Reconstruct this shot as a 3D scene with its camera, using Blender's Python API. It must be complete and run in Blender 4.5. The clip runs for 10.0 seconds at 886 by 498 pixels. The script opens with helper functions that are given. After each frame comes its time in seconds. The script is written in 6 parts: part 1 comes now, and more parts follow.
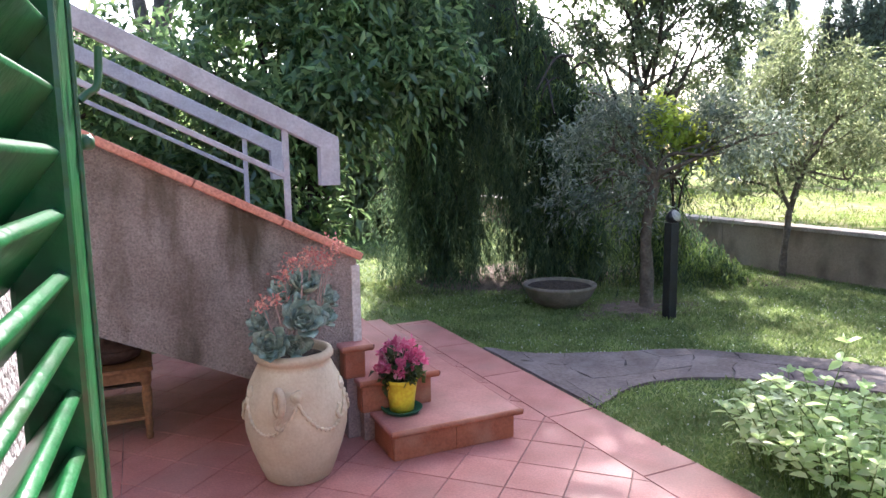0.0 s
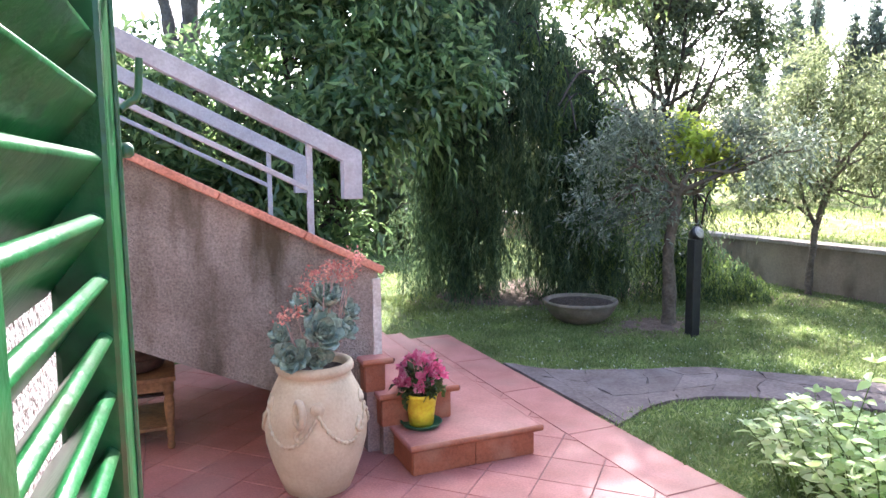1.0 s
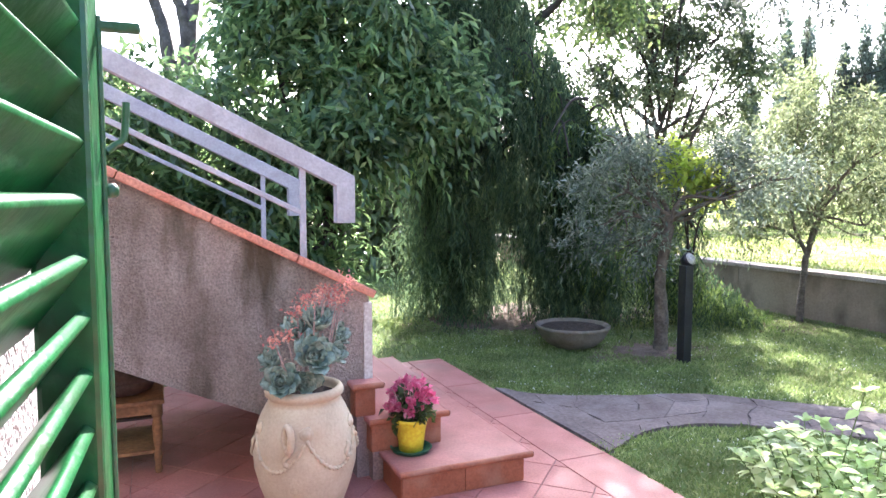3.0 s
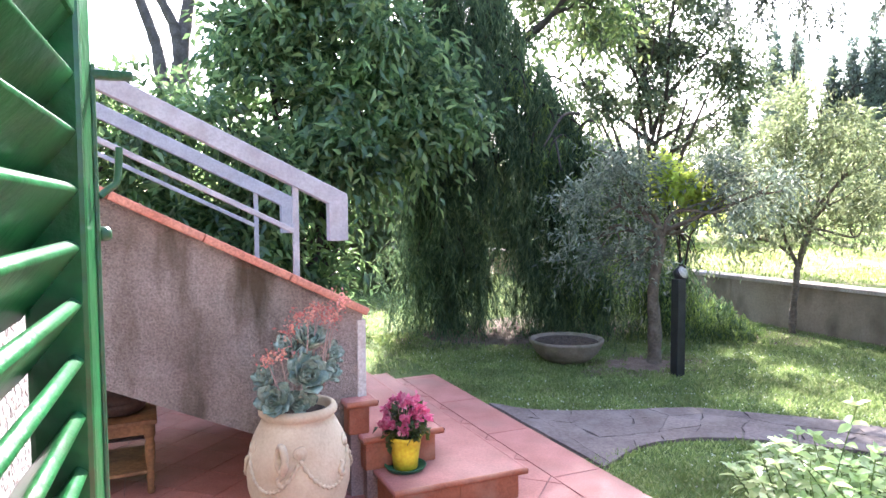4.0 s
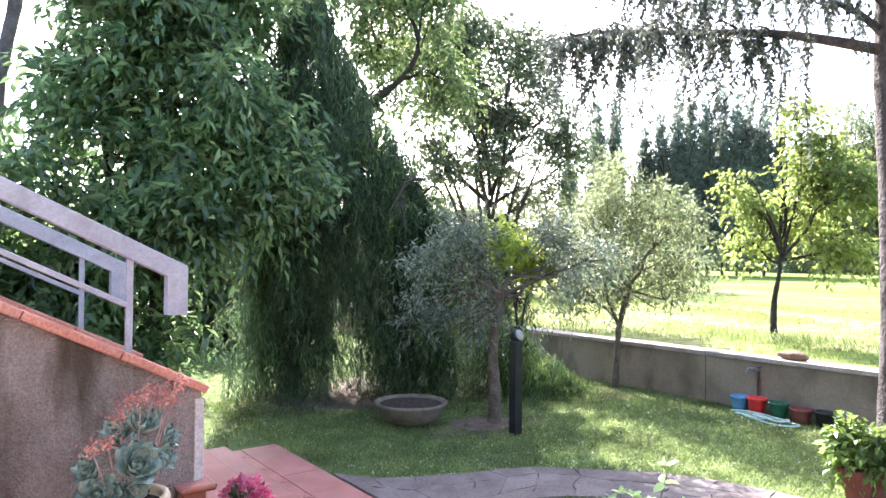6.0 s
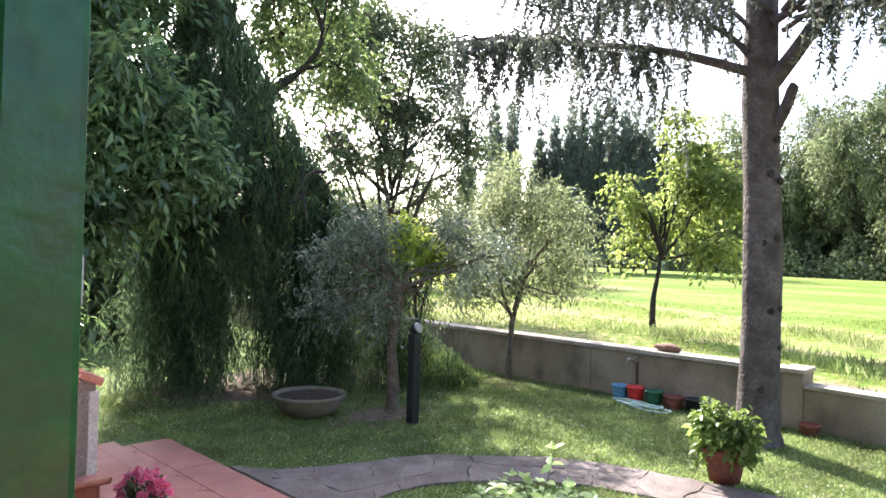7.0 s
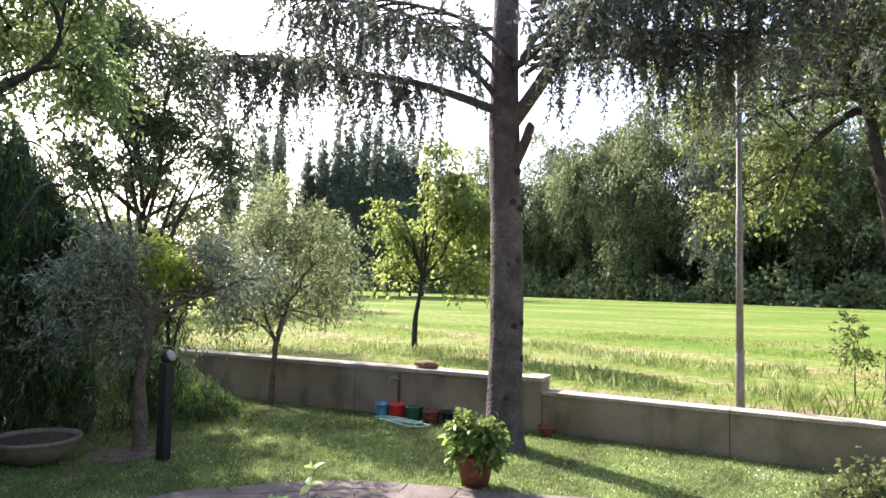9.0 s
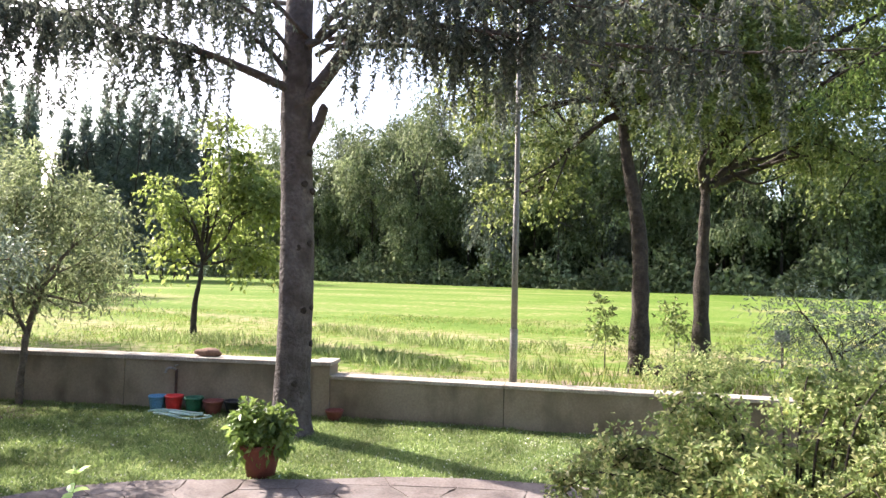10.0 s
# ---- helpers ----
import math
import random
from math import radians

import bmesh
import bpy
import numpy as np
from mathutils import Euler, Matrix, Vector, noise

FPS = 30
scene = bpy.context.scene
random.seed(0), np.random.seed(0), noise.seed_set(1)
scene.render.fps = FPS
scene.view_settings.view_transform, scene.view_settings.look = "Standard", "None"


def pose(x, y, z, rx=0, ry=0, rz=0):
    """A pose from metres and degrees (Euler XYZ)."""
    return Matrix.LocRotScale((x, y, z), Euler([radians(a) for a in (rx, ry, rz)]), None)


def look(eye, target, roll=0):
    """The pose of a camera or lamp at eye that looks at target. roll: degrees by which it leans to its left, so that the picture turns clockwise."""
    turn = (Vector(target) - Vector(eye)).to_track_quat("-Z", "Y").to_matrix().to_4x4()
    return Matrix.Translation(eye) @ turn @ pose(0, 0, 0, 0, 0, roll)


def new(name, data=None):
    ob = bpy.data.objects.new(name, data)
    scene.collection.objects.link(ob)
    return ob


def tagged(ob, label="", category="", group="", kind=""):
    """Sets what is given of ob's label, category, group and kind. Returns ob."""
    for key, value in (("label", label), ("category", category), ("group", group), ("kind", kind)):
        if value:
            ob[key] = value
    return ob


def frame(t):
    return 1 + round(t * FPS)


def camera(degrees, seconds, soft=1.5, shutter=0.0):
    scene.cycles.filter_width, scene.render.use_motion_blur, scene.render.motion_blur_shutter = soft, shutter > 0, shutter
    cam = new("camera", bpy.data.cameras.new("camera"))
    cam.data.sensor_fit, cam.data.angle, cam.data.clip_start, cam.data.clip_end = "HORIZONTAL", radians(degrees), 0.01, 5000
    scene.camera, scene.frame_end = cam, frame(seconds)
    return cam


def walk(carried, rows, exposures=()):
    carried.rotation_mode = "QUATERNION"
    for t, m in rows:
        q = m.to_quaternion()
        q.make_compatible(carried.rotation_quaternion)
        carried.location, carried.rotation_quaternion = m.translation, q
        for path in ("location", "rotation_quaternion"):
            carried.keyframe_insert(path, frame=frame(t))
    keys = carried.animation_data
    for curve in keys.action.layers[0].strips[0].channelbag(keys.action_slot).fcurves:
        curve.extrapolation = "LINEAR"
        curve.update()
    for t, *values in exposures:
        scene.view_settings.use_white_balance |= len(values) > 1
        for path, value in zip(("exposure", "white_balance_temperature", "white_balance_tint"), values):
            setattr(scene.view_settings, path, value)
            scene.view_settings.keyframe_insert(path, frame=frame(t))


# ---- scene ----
cam = camera(66.6, 10.0, soft=1.5)
PATH = [
    (0.0, pose(0.038, 0.109, 1.571, 82.28, 0.88, -24.52)),
    (0.5, pose(0.029, 0.106, 1.568, 82.83, 0.59, -22.92)),
    (1.0, pose(0.030, 0.106, 1.567, 83.58, 0.54, -22.76)),
    (1.5, pose(0.034, 0.108, 1.567, 83.59, 0.11, -22.93)),
    (2.0, pose(0.028, 0.103, 1.575, 84.45, 0.22, -22.74)),
    (2.5, pose(0.037, 0.093, 1.576, 85.06, 0.07, -22.91)),
    (4.0, pose(0.039, 0.073, 1.603, 86.61, 0.34, -23.72)),
    (4.5, pose(0.040, 0.067, 1.613, 87.49, 0.66, -24.08)),
    (5.0, pose(0.040, 0.060, 1.645, 89.12, -0.23, -25.09)),
    (5.5, pose(0.028, 0.034, 1.708, 91.79, -0.14, -29.21)),
    (6.0, pose(-0.006, 0.022, 1.731, 90.99, -0.47, -36.81)),
    (7.5, pose(-0.157, -0.083, 1.747, 91.59, -2.00, -51.06)),
    (8.0, pose(-0.120, -0.082, 1.736, 92.73, -1.61, -59.40)),
    (8.5, pose(-0.120, -0.128, 1.727, 92.80, 0.15, -63.24)),
    (9.0, pose(-0.138, -0.122, 1.714, 93.08, -1.10, -65.01)),
    (9.5, pose(-0.152, -0.064, 1.722, 93.22, -0.90, -75.22)),
    (10.0, pose(-0.123, -0.075, 1.718, 92.08, -1.34, -82.95)),
]
walk(cam, PATH, [(0.0, 2.00, 5850, 19), (0.5, 2.32, 5850, 19), (2.5, 2.58, 5800, 19), (4.5, 2.74, 5800, 19), (5.5, 2.76, 5800, 19), (6.2, 2.40, 5950, 17), (7.5, 1.77, 6200, 14), (8.5, 1.48, 6250, 16), (10.0, 1.60, 6300, 17)])

# ---- light ----
SUN_AZ, SUN_EL = radians(27.8), radians(38.0)
world = bpy.data.worlds.new("sky")
scene.world = world
world.use_nodes = True
wn = world.node_tree
bg = wn.nodes["Background"]
sky = wn.nodes.new("ShaderNodeTexSky")
sky.sky_type = "NISHITA"
sky.sun_disc = False
sky.sun_elevation, sky.sun_rotation = SUN_EL, SUN_AZ
sky.dust_density = 3.0
sky.ozone_density = 0.6
wn.links.new(sky.outputs[0], bg.inputs[0])
bg.inputs[1].default_value = 0.15
sun_data = bpy.data.lights.new("sun", "SUN")
sun_data.energy, sun_data.angle, sun_data.color = 5.0, radians(0.6), (1.0, 0.93, 0.82)
sun = new("sun", sun_data)
to_sun = Vector((math.sin(SUN_AZ) * math.cos(SUN_EL), math.cos(SUN_AZ) * math.cos(SUN_EL), math.sin(SUN_EL)))
sun.matrix_world = look(to_sun * 40, (0, 0, 0))

rng = np.random.default_rng(7)


# ---- materials ----
def nodes_of(name):
    m = bpy.data.materials.new(name)
    m.use_nodes = True
    return m, m.node_tree, m.node_tree.nodes["Principled BSDF"]


def ramp_of(nt, stops):
    r = nt.nodes.new("ShaderNodeValToRGB")
    e = r.color_ramp.elements
    while len(e) < len(stops):
        e.new(0.5)
    for k, (p, c) in zip(e, stops):
        k.position, k.color = p, (*c, 1)
    return r


def surface(name, c1, c2, scale=6.0, rough=0.8, bump=0.3, fine=60.0, metal=0.0, c3=None, spec=0.4, each=0.0, stain=None, depth=0.01, grain=0.35):
    """Two-scale noise colour with bump; each: how much single pieces differ; stain: (colour, scale, amount)."""
    m, nt, b = nodes_of(name)
    co = nt.nodes.new("ShaderNodeTexCoord")
    geo = nt.nodes.new("ShaderNodeNewGeometry")
    n1 = nt.nodes.new("ShaderNodeTexNoise")
    n1.inputs["Scale"].default_value, n1.inputs["Detail"].default_value = scale, 6
    nt.links.new(geo.outputs["Position"], n1.inputs["Vector"])
    stops = [(0.33, c1), (0.66, c2)] if c3 is None else [(0.3, c1), (0.5, c2), (0.7, c3)]
    r = ramp_of(nt, stops)
    nt.links.new(n1.outputs["Fac"], r.inputs[0])
    n2 = nt.nodes.new("ShaderNodeTexNoise")
    n2.inputs["Scale"].default_value, n2.inputs["Detail"].default_value = fine, 4
    nt.links.new(geo.outputs["Position"], n2.inputs["Vector"])
    sharp = ramp_of(nt, [(0.30, (0.12, 0.12, 0.12)), (0.70, (0.88, 0.88, 0.88))])
    nt.links.new(n2.outputs["Fac"], sharp.inputs[0])
    mul = nt.nodes.new("ShaderNodeMix")
    mul.data_type, mul.blend_type = "RGBA", "OVERLAY"
    mul.inputs[0].default_value = grain
    nt.links.new(r.outputs[0], mul.inputs[6])
    nt.links.new(sharp.outputs[0], mul.inputs[7])
    col = mul.outputs[2]
    if stain:
        ns = nt.nodes.new("ShaderNodeTexNoise")
        ns.inputs["Scale"].default_value, ns.inputs["Detail"].default_value = stain[1], 5
        mp = nt.nodes.new("ShaderNodeMapping")
        mp.inputs["Scale"].default_value = stain[3] if len(stain) > 3 else (1, 1, 1)
        nt.links.new(geo.outputs["Position"], mp.inputs[0])
        nt.links.new(mp.outputs[0], ns.inputs["Vector"])
        rs = ramp_of(nt, [(0.5, (0, 0, 0)), (0.68, (stain[2],) * 3)])
        nt.links.new(ns.outputs["Fac"], rs.inputs[0])
        mx = nt.nodes.new("ShaderNodeMix")
        mx.data_type = "RGBA"
        nt.links.new(rs.outputs[0], mx.inputs[0])
        nt.links.new(col, mx.inputs[6])
        mx.inputs[7].default_value = (*stain[0], 1)
        col = mx.outputs[2]
    if each:
        oi = nt.nodes.new("ShaderNodeObjectInfo")
        hs = nt.nodes.new("ShaderNodeHueSaturation")
        ma = nt.nodes.new("ShaderNodeMapRange")
        ma.inputs[3].default_value, ma.inputs[4].default_value = 1 - each, 1 + each
        nt.links.new(oi.outputs["Random"], ma.inputs[0])
        nt.links.new(ma.outputs[0], hs.inputs["Value"])
        nt.links.new(col, hs.inputs["Color"])
        col = hs.outputs[0]
    nt.links.new(col, b.inputs["Base Color"])
    b.inputs["Roughness"].default_value, b.inputs["Metallic"].default_value = rough, metal
    b.inputs["Specular IOR Level"].default_value = spec
    if bump:
        bp = nt.nodes.new("ShaderNodeBump")
        bp.inputs["Strength"].default_value, bp.inputs["Distance"].default_value = bump, depth
        nt.links.new(n2.outputs["Fac"], bp.inputs["Height"])
        nt.links.new(bp.outputs[0], b.inputs["Normal"])
    return m


def leafy(name, dark, mid, light, through_it=0.35, rough=0.45, spec=0.35, patch=1.6):
    """Leaves: every leaf its own tint; light shines through."""
    m, nt, b = nodes_of(name)
    geo = nt.nodes.new("ShaderNodeNewGeometry")
    r = ramp_of(nt, [(0.0, dark), (0.55, mid), (1.0, light)])
    nt.links.new(geo.outputs["Random Per Island"], r.inputs[0])
    nz = nt.nodes.new("ShaderNodeTexNoise")
    nz.inputs["Scale"].default_value, nz.inputs["Detail"].default_value = patch, 3
    nt.links.new(geo.outputs["Position"], nz.inputs["Vector"])
    mr = nt.nodes.new("ShaderNodeMapRange")
    mr.inputs[1].default_value, mr.inputs[2].default_value, mr.inputs[3].default_value, mr.inputs[4].default_value = 0.32, 0.68, 0.62, 1.45
    nt.links.new(nz.outputs["Fac"], mr.inputs[0])
    tint = nt.nodes.new("ShaderNodeHueSaturation")
    nt.links.new(mr.outputs[0], tint.inputs["Value"])
    nt.links.new(r.outputs[0], tint.inputs["Color"])
    r = tint
    nt.links.new(r.outputs[0], b.inputs["Base Color"])
    b.inputs["Roughness"].default_value, b.inputs["Specular IOR Level"].default_value = rough, spec
    tr = nt.nodes.new("ShaderNodeBsdfTranslucent")
    hs = nt.nodes.new("ShaderNodeHueSaturation")
    hs.inputs["Hue"].default_value, hs.inputs["Saturation"].default_value, hs.inputs["Value"].default_value = 0.485, 1.0, 1.55
    nt.links.new(r.outputs[0], hs.inputs["Color"])
    nt.links.new(hs.outputs[0], tr.inputs[0])
    mx = nt.nodes.new("ShaderNodeMixShader")
    mx.inputs[0].default_value = through_it
    nt.links.new(b.outputs[0], mx.inputs[1])
    nt.links.new(tr.outputs[0], mx.inputs[2])
    nt.links.new(mx.outputs[0], nt.nodes["Material Output"].inputs[0])
    return m


M = {}
M["tile"] = surface("terracotta_tile", (0.36, 0.132, 0.108), (0.46, 0.195, 0.165), 4, 0.5, 0.12, 90, each=0.07, spec=0.45, grain=0.2, stain=((0.30, 0.16, 0.13), 2.2, 0.5))
M["riser"] = surface("terracotta_riser", (0.27, 0.085, 0.040), (0.36, 0.122, 0.060), 7, 0.6, 0.2, 80, each=0.05, stain=((0.42, 0.26, 0.18), 6, 0.3), grain=0.2)
M["coping"] = surface("terracotta_coping", (0.49, 0.185, 0.12), (0.57, 0.255, 0.175), 7, 0.7, 0.2, 80, each=0.08)
M["grout"] = surface("grout", (0.24, 0.165, 0.145), (0.31, 0.22, 0.195), 12, 0.95, 0.3, 90)
M["rough_plaster"] = surface("rough_cast_plaster", (0.235, 0.185, 0.148), (0.375, 0.305, 0.258), 2.2, 0.95, 1.0, 105, c3=(0.48, 0.405, 0.355), stain=((0.105, 0.078, 0.046), 2.3, 0.95, (2.2, 2.2, 0.55)), depth=0.035, grain=0.36)
M["plaster"] = surface("smooth_plaster", (0.50, 0.46, 0.42), (0.62, 0.57, 0.52), 5, 0.9, 0.3, 60)
M["facade"] = surface("pebble_plaster", (0.15, 0.14, 0.128), (0.46, 0.445, 0.42), 90, 0.9, 1.0, 70, depth=0.03, stain=((0.22, 0.20, 0.18), 3, 0.5))
M["room"] = surface("room_plaster", (0.60, 0.57, 0.50), (0.66, 0.63, 0.57), 2, 0.9, 0.1, 60)
M["rail"] = surface("grey_painted_rail", (0.34, 0.345, 0.38), (0.43, 0.44, 0.475), 9, 0.7, 0.25, 70, stain=((0.27, 0.25, 0.25), 10, 0.4), grain=0.15)
M["jar"] = surface("pale_terracotta", (0.47, 0.382, 0.255), (0.60, 0.505, 0.350), 5, 0.85, 0.25, 70, stain=((0.42, 0.28, 0.17), 4, 0.45), grain=0.10)
M["soil"] = surface("soil", (0.035, 0.025, 0.018), (0.09, 0.065, 0.045), 25, 1.0, 1.0, 80, depth=0.02)
M["concrete"] = surface("mossy_concrete", (0.135, 0.110, 0.080), (0.22, 0.185, 0.14), 6, 0.95, 0.5, 60, stain=((0.08, 0.09, 0.045), 5, 0.7), grain=0.2)
M["wall"] = surface("garden_wall_render", (0.205, 0.162, 0.108), (0.315, 0.260, 0.185), 1.5, 0.95, 0.35, 45, stain=((0.095, 0.073, 0.046), 2.2, 0.75, (1, 1.0, 0.55)), grain=0.15)
M["wall_top"] = surface("wall_capping", (0.30, 0.262, 0.215), (0.44, 0.395, 0.335), 4, 0.9, 0.4, 50, stain=((0.24, 0.20, 0.14), 3, 0.6))
M["flag"] = surface("flagstone", (0.118, 0.092, 0.080), (0.185, 0.150, 0.134), 3, 0.9, 0.4, 40, each=0.12, stain=((0.24, 0.21, 0.195), 4, 0.5))
M["black"] = surface("black_paint", (0.012, 0.012, 0.013), (0.022, 0.022, 0.022), 9, 0.45, 0.1, 90)
M["shutter"] = surface("green_shutter_paint", (0.008, 0.075, 0.020), (0.014, 0.115, 0.034), 14, 0.28, 0.15, 60, spec=0.45, stain=((0.03, 0.06, 0.02), 18, 0.5))
M["iron"] = surface("painted_iron", (0.012, 0.085, 0.03), (0.03, 0.10, 0.045), 30, 0.45, 0.3, 90, spec=0.6)
M["steel"] = surface("galvanised_steel", (0.17, 0.165, 0.16), (0.25, 0.24, 0.23), 5, 0.5, 0.1, 60, metal=0.4)
M["wood"] = surface("old_wood", (0.18, 0.085, 0.035), (0.30, 0.15, 0.06), 8, 0.6, 0.3, 50)
M["dark_wood"] = surface("dark_wood", (0.05, 0.03, 0.025), (0.09, 0.055, 0.04), 8, 0.6, 0.3, 50)
M["bark"] = surface("cedar_bark", (0.078, 0.063, 0.056), (0.142, 0.120, 0.108), 5, 0.95, 1.0, 28, stain=((0.06, 0.045, 0.038), 7, 0.7), depth=0.03)
M["bark_dark"] = surface("dark_bark", (0.022, 0.017, 0.013), (0.06, 0.047, 0.036), 8, 0.95, 1.0, 30, depth=0.03)
M["bark_olive"] = surface("olive_bark", (0.085, 0.068, 0.048), (0.165, 0.135, 0.10), 10, 0.95, 1.0, 35, depth=0.02)
M["rock"] = surface("brown_rock", (0.16, 0.09, 0.06), (0.26, 0.16, 0.11), 9, 0.95, 0.6, 40)
M["clay"] = surface("clay_pot", (0.26, 0.09, 0.06), (0.36, 0.14, 0.09), 9, 0.8, 0.2, 60)
M["yellow"] = surface("yellow_plastic", (0.72, 0.55, 0.02), (0.80, 0.63, 0.05), 6, 0.4, 0.05, 60)
M["green_plastic"] = surface("green_plastic", (0.02, 0.10, 0.05), (0.03, 0.14, 0.07), 6, 0.4, 0.05, 60)
M["red_plastic"] = surface("red_plastic", (0.62, 0.03, 0.025), (0.70, 0.05, 0.04), 6, 0.4, 0.05, 60)
M["blue_plastic"] = surface("blue_plastic", (0.10, 0.26, 0.42), (0.14, 0.32, 0.48), 6, 0.45, 0.05, 60)
M["hose"] = surface("hose_rubber", (0.30, 0.50, 0.42), (0.55, 0.68, 0.62), 20, 0.5, 0.05, 60)
M["roof"] = surface("roof_tiles", (0.30, 0.17, 0.11), (0.42, 0.27, 0.19), 5, 0.9, 0.4, 30)
M["lens"] = surface("frosted_lamp_glass", (0.30, 0.29, 0.25), (0.38, 0.37, 0.32), 20, 0.25, 0.05, 60, spec=0.6)
M["joint"] = surface("sandy_joint", (0.11, 0.095, 0.082), (0.17, 0.15, 0.13), 9, 1.0, 0.6, 50)
M["clay_dark"] = surface("dark_clay_pot", (0.15, 0.045, 0.035), (0.22, 0.075, 0.055), 9, 0.75, 0.2, 60, grain=0.15)
M["mulch"] = surface("bare_earth", (0.115, 0.082, 0.058), (0.20, 0.150, 0.112), 9, 1.0, 0.9, 45, depth=0.03)
M["lawn"] = surface("lawn_soil", (0.065, 0.10, 0.026), (0.11, 0.16, 0.042), 3, 1.0, 0.8, 70, c3=(0.13, 0.14, 0.06), depth=0.02)
M["laurel"] = leafy("laurel_leaves", (0.060, 0.115, 0.050), (0.120, 0.205, 0.080), (0.25, 0.36, 0.14), 0.55, 0.26, 0.8)
M["conifer"] = leafy("weeping_needles", (0.040, 0.070, 0.038), (0.074, 0.124, 0.062), (0.16, 0.225, 0.10), 0.42, 0.6, 0.2)
# paler needles: young shoots on the weeping conifer, painted sunlight on the spruce
M["conifer_tip"] = leafy("young_lit_needles", (0.085, 0.145, 0.04), (0.15, 0.235, 0.06), (0.24, 0.33, 0.10), 0.48, 0.6, 0.2)
M["cedar"] = leafy("cedar_needles", (0.046, 0.056, 0.046), (0.086, 0.102, 0.080), (0.17, 0.19, 0.14), 0.32, 0.6, 0.25)
M["olive"] = leafy("olive_leaves", (0.075, 0.104, 0.072), (0.135, 0.172, 0.12), (0.27, 0.315, 0.23), 0.30, 0.40, 0.5)
M["pear"] = leafy("silver_fruit_leaves", (0.10, 0.13, 0.06), (0.18, 0.22, 0.105), (0.32, 0.36, 0.20), 0.42, 0.5, 0.3)
M["walnut"] = leafy("bright_leaves", (0.10, 0.145, 0.032), (0.16, 0.215, 0.055), (0.25, 0.30, 0.10), 0.52, 0.5, 0.3)
M["oak"] = leafy("oak_leaves", (0.052, 0.078, 0.022), (0.105, 0.142, 0.042), (0.24, 0.275, 0.105), 0.46, 0.45, 0.35)
M["dusky"] = leafy("dusky_leaves", (0.050, 0.070, 0.040), (0.090, 0.118, 0.062), (0.155, 0.19, 0.10), 0.38, 0.5, 0.3)
M["canopy"] = leafy("high_canopy_leaves", (0.045, 0.080, 0.028), (0.085, 0.135, 0.045), (0.17, 0.22, 0.075), 0.42, 0.45, 0.35)
M["wood_leaf"] = leafy("woodland_leaves", (0.045, 0.068, 0.030), (0.085, 0.118, 0.050), (0.15, 0.185, 0.09), 0.35, 0.6, 0.2, patch=0.18)
M["wood_light"] = leafy("light_woodland_leaves", (0.08, 0.108, 0.05), (0.135, 0.17, 0.08), (0.22, 0.255, 0.145), 0.38, 0.6, 0.2, patch=0.18)
M["wood_silver"] = leafy("silver_woodland_leaves", (0.09, 0.11, 0.08), (0.15, 0.175, 0.125), (0.25, 0.28, 0.21), 0.3, 0.6, 0.2, patch=0.18)
# poplar tones are lifted toward blue-grey to stand in for distance haze
M["poplar"] = leafy("hazed_poplar_leaves", (0.12, 0.150, 0.128), (0.19, 0.230, 0.190), (0.26, 0.305, 0.25), 0.5, 0.6, 0.2, patch=0.18)
# leaf tones raised near white: the glare of sun is in the colour
M["bright_shrub"] = leafy("sunlit_shrub_leaves", (0.28, 0.40, 0.15), (0.46, 0.60, 0.28), (0.68, 0.76, 0.50), 0.5, 0.30, 0.5)
M["lime"] = leafy("lime_leaves", (0.24, 0.33, 0.05), (0.36, 0.46, 0.08), (0.50, 0.60, 0.14), 0.6, 0.45, 0.3)
M["rose"] = leafy("rose_leaves", (0.115, 0.165, 0.055), (0.205, 0.275, 0.095), (0.41, 0.41, 0.20), 0.5, 0.45, 0.35)
M["basil"] = leafy("pot_plant_leaves", (0.075, 0.125, 0.03), (0.13, 0.20, 0.048), (0.22, 0.30, 0.085), 0.42, 0.4, 0.4)
M["grass"] = leafy("lawn_blades", (0.11, 0.165, 0.050), (0.17, 0.235, 0.075), (0.29, 0.33, 0.16), 0.45, 0.5, 0.3)
M["meadow"] = leafy("meadow_blades", (0.09, 0.150, 0.026), (0.14, 0.20, 0.042), (0.25, 0.255, 0.10), 0.4, 0.6, 0.2)
M["clover"] = leafy("clover_heads", (0.55, 0.56, 0.50), (0.68, 0.68, 0.62), (0.75, 0.75, 0.70), 0.3, 0.7, 0.2)
M["pink"] = leafy("pink_petals", (0.62, 0.10, 0.20), (0.78, 0.20, 0.32), (0.85, 0.40, 0.48), 0.35, 0.5, 0.2)
M["coral"] = leafy("coral_petals", (0.60, 0.22, 0.18), (0.72, 0.34, 0.26), (0.80, 0.48, 0.33), 0.35, 0.5, 0.2)
M["begonia"] = leafy("begonia_leaves", (0.03, 0.06, 0.02), (0.06, 0.10, 0.03), (0.10, 0.15, 0.045), 0.3, 0.35, 0.4)
M["rosette"] = surface("succulent_leaf", (0.165, 0.228, 0.180), (0.26, 0.335, 0.262), 14, 0.55, 0.05, 60, each=0.12, c3=(0.36, 0.425, 0.33))
M["stem"] = surface("fleshy_stem", (0.32, 0.22, 0.19), (0.42, 0.31, 0.26), 14, 0.6, 0.05, 60)


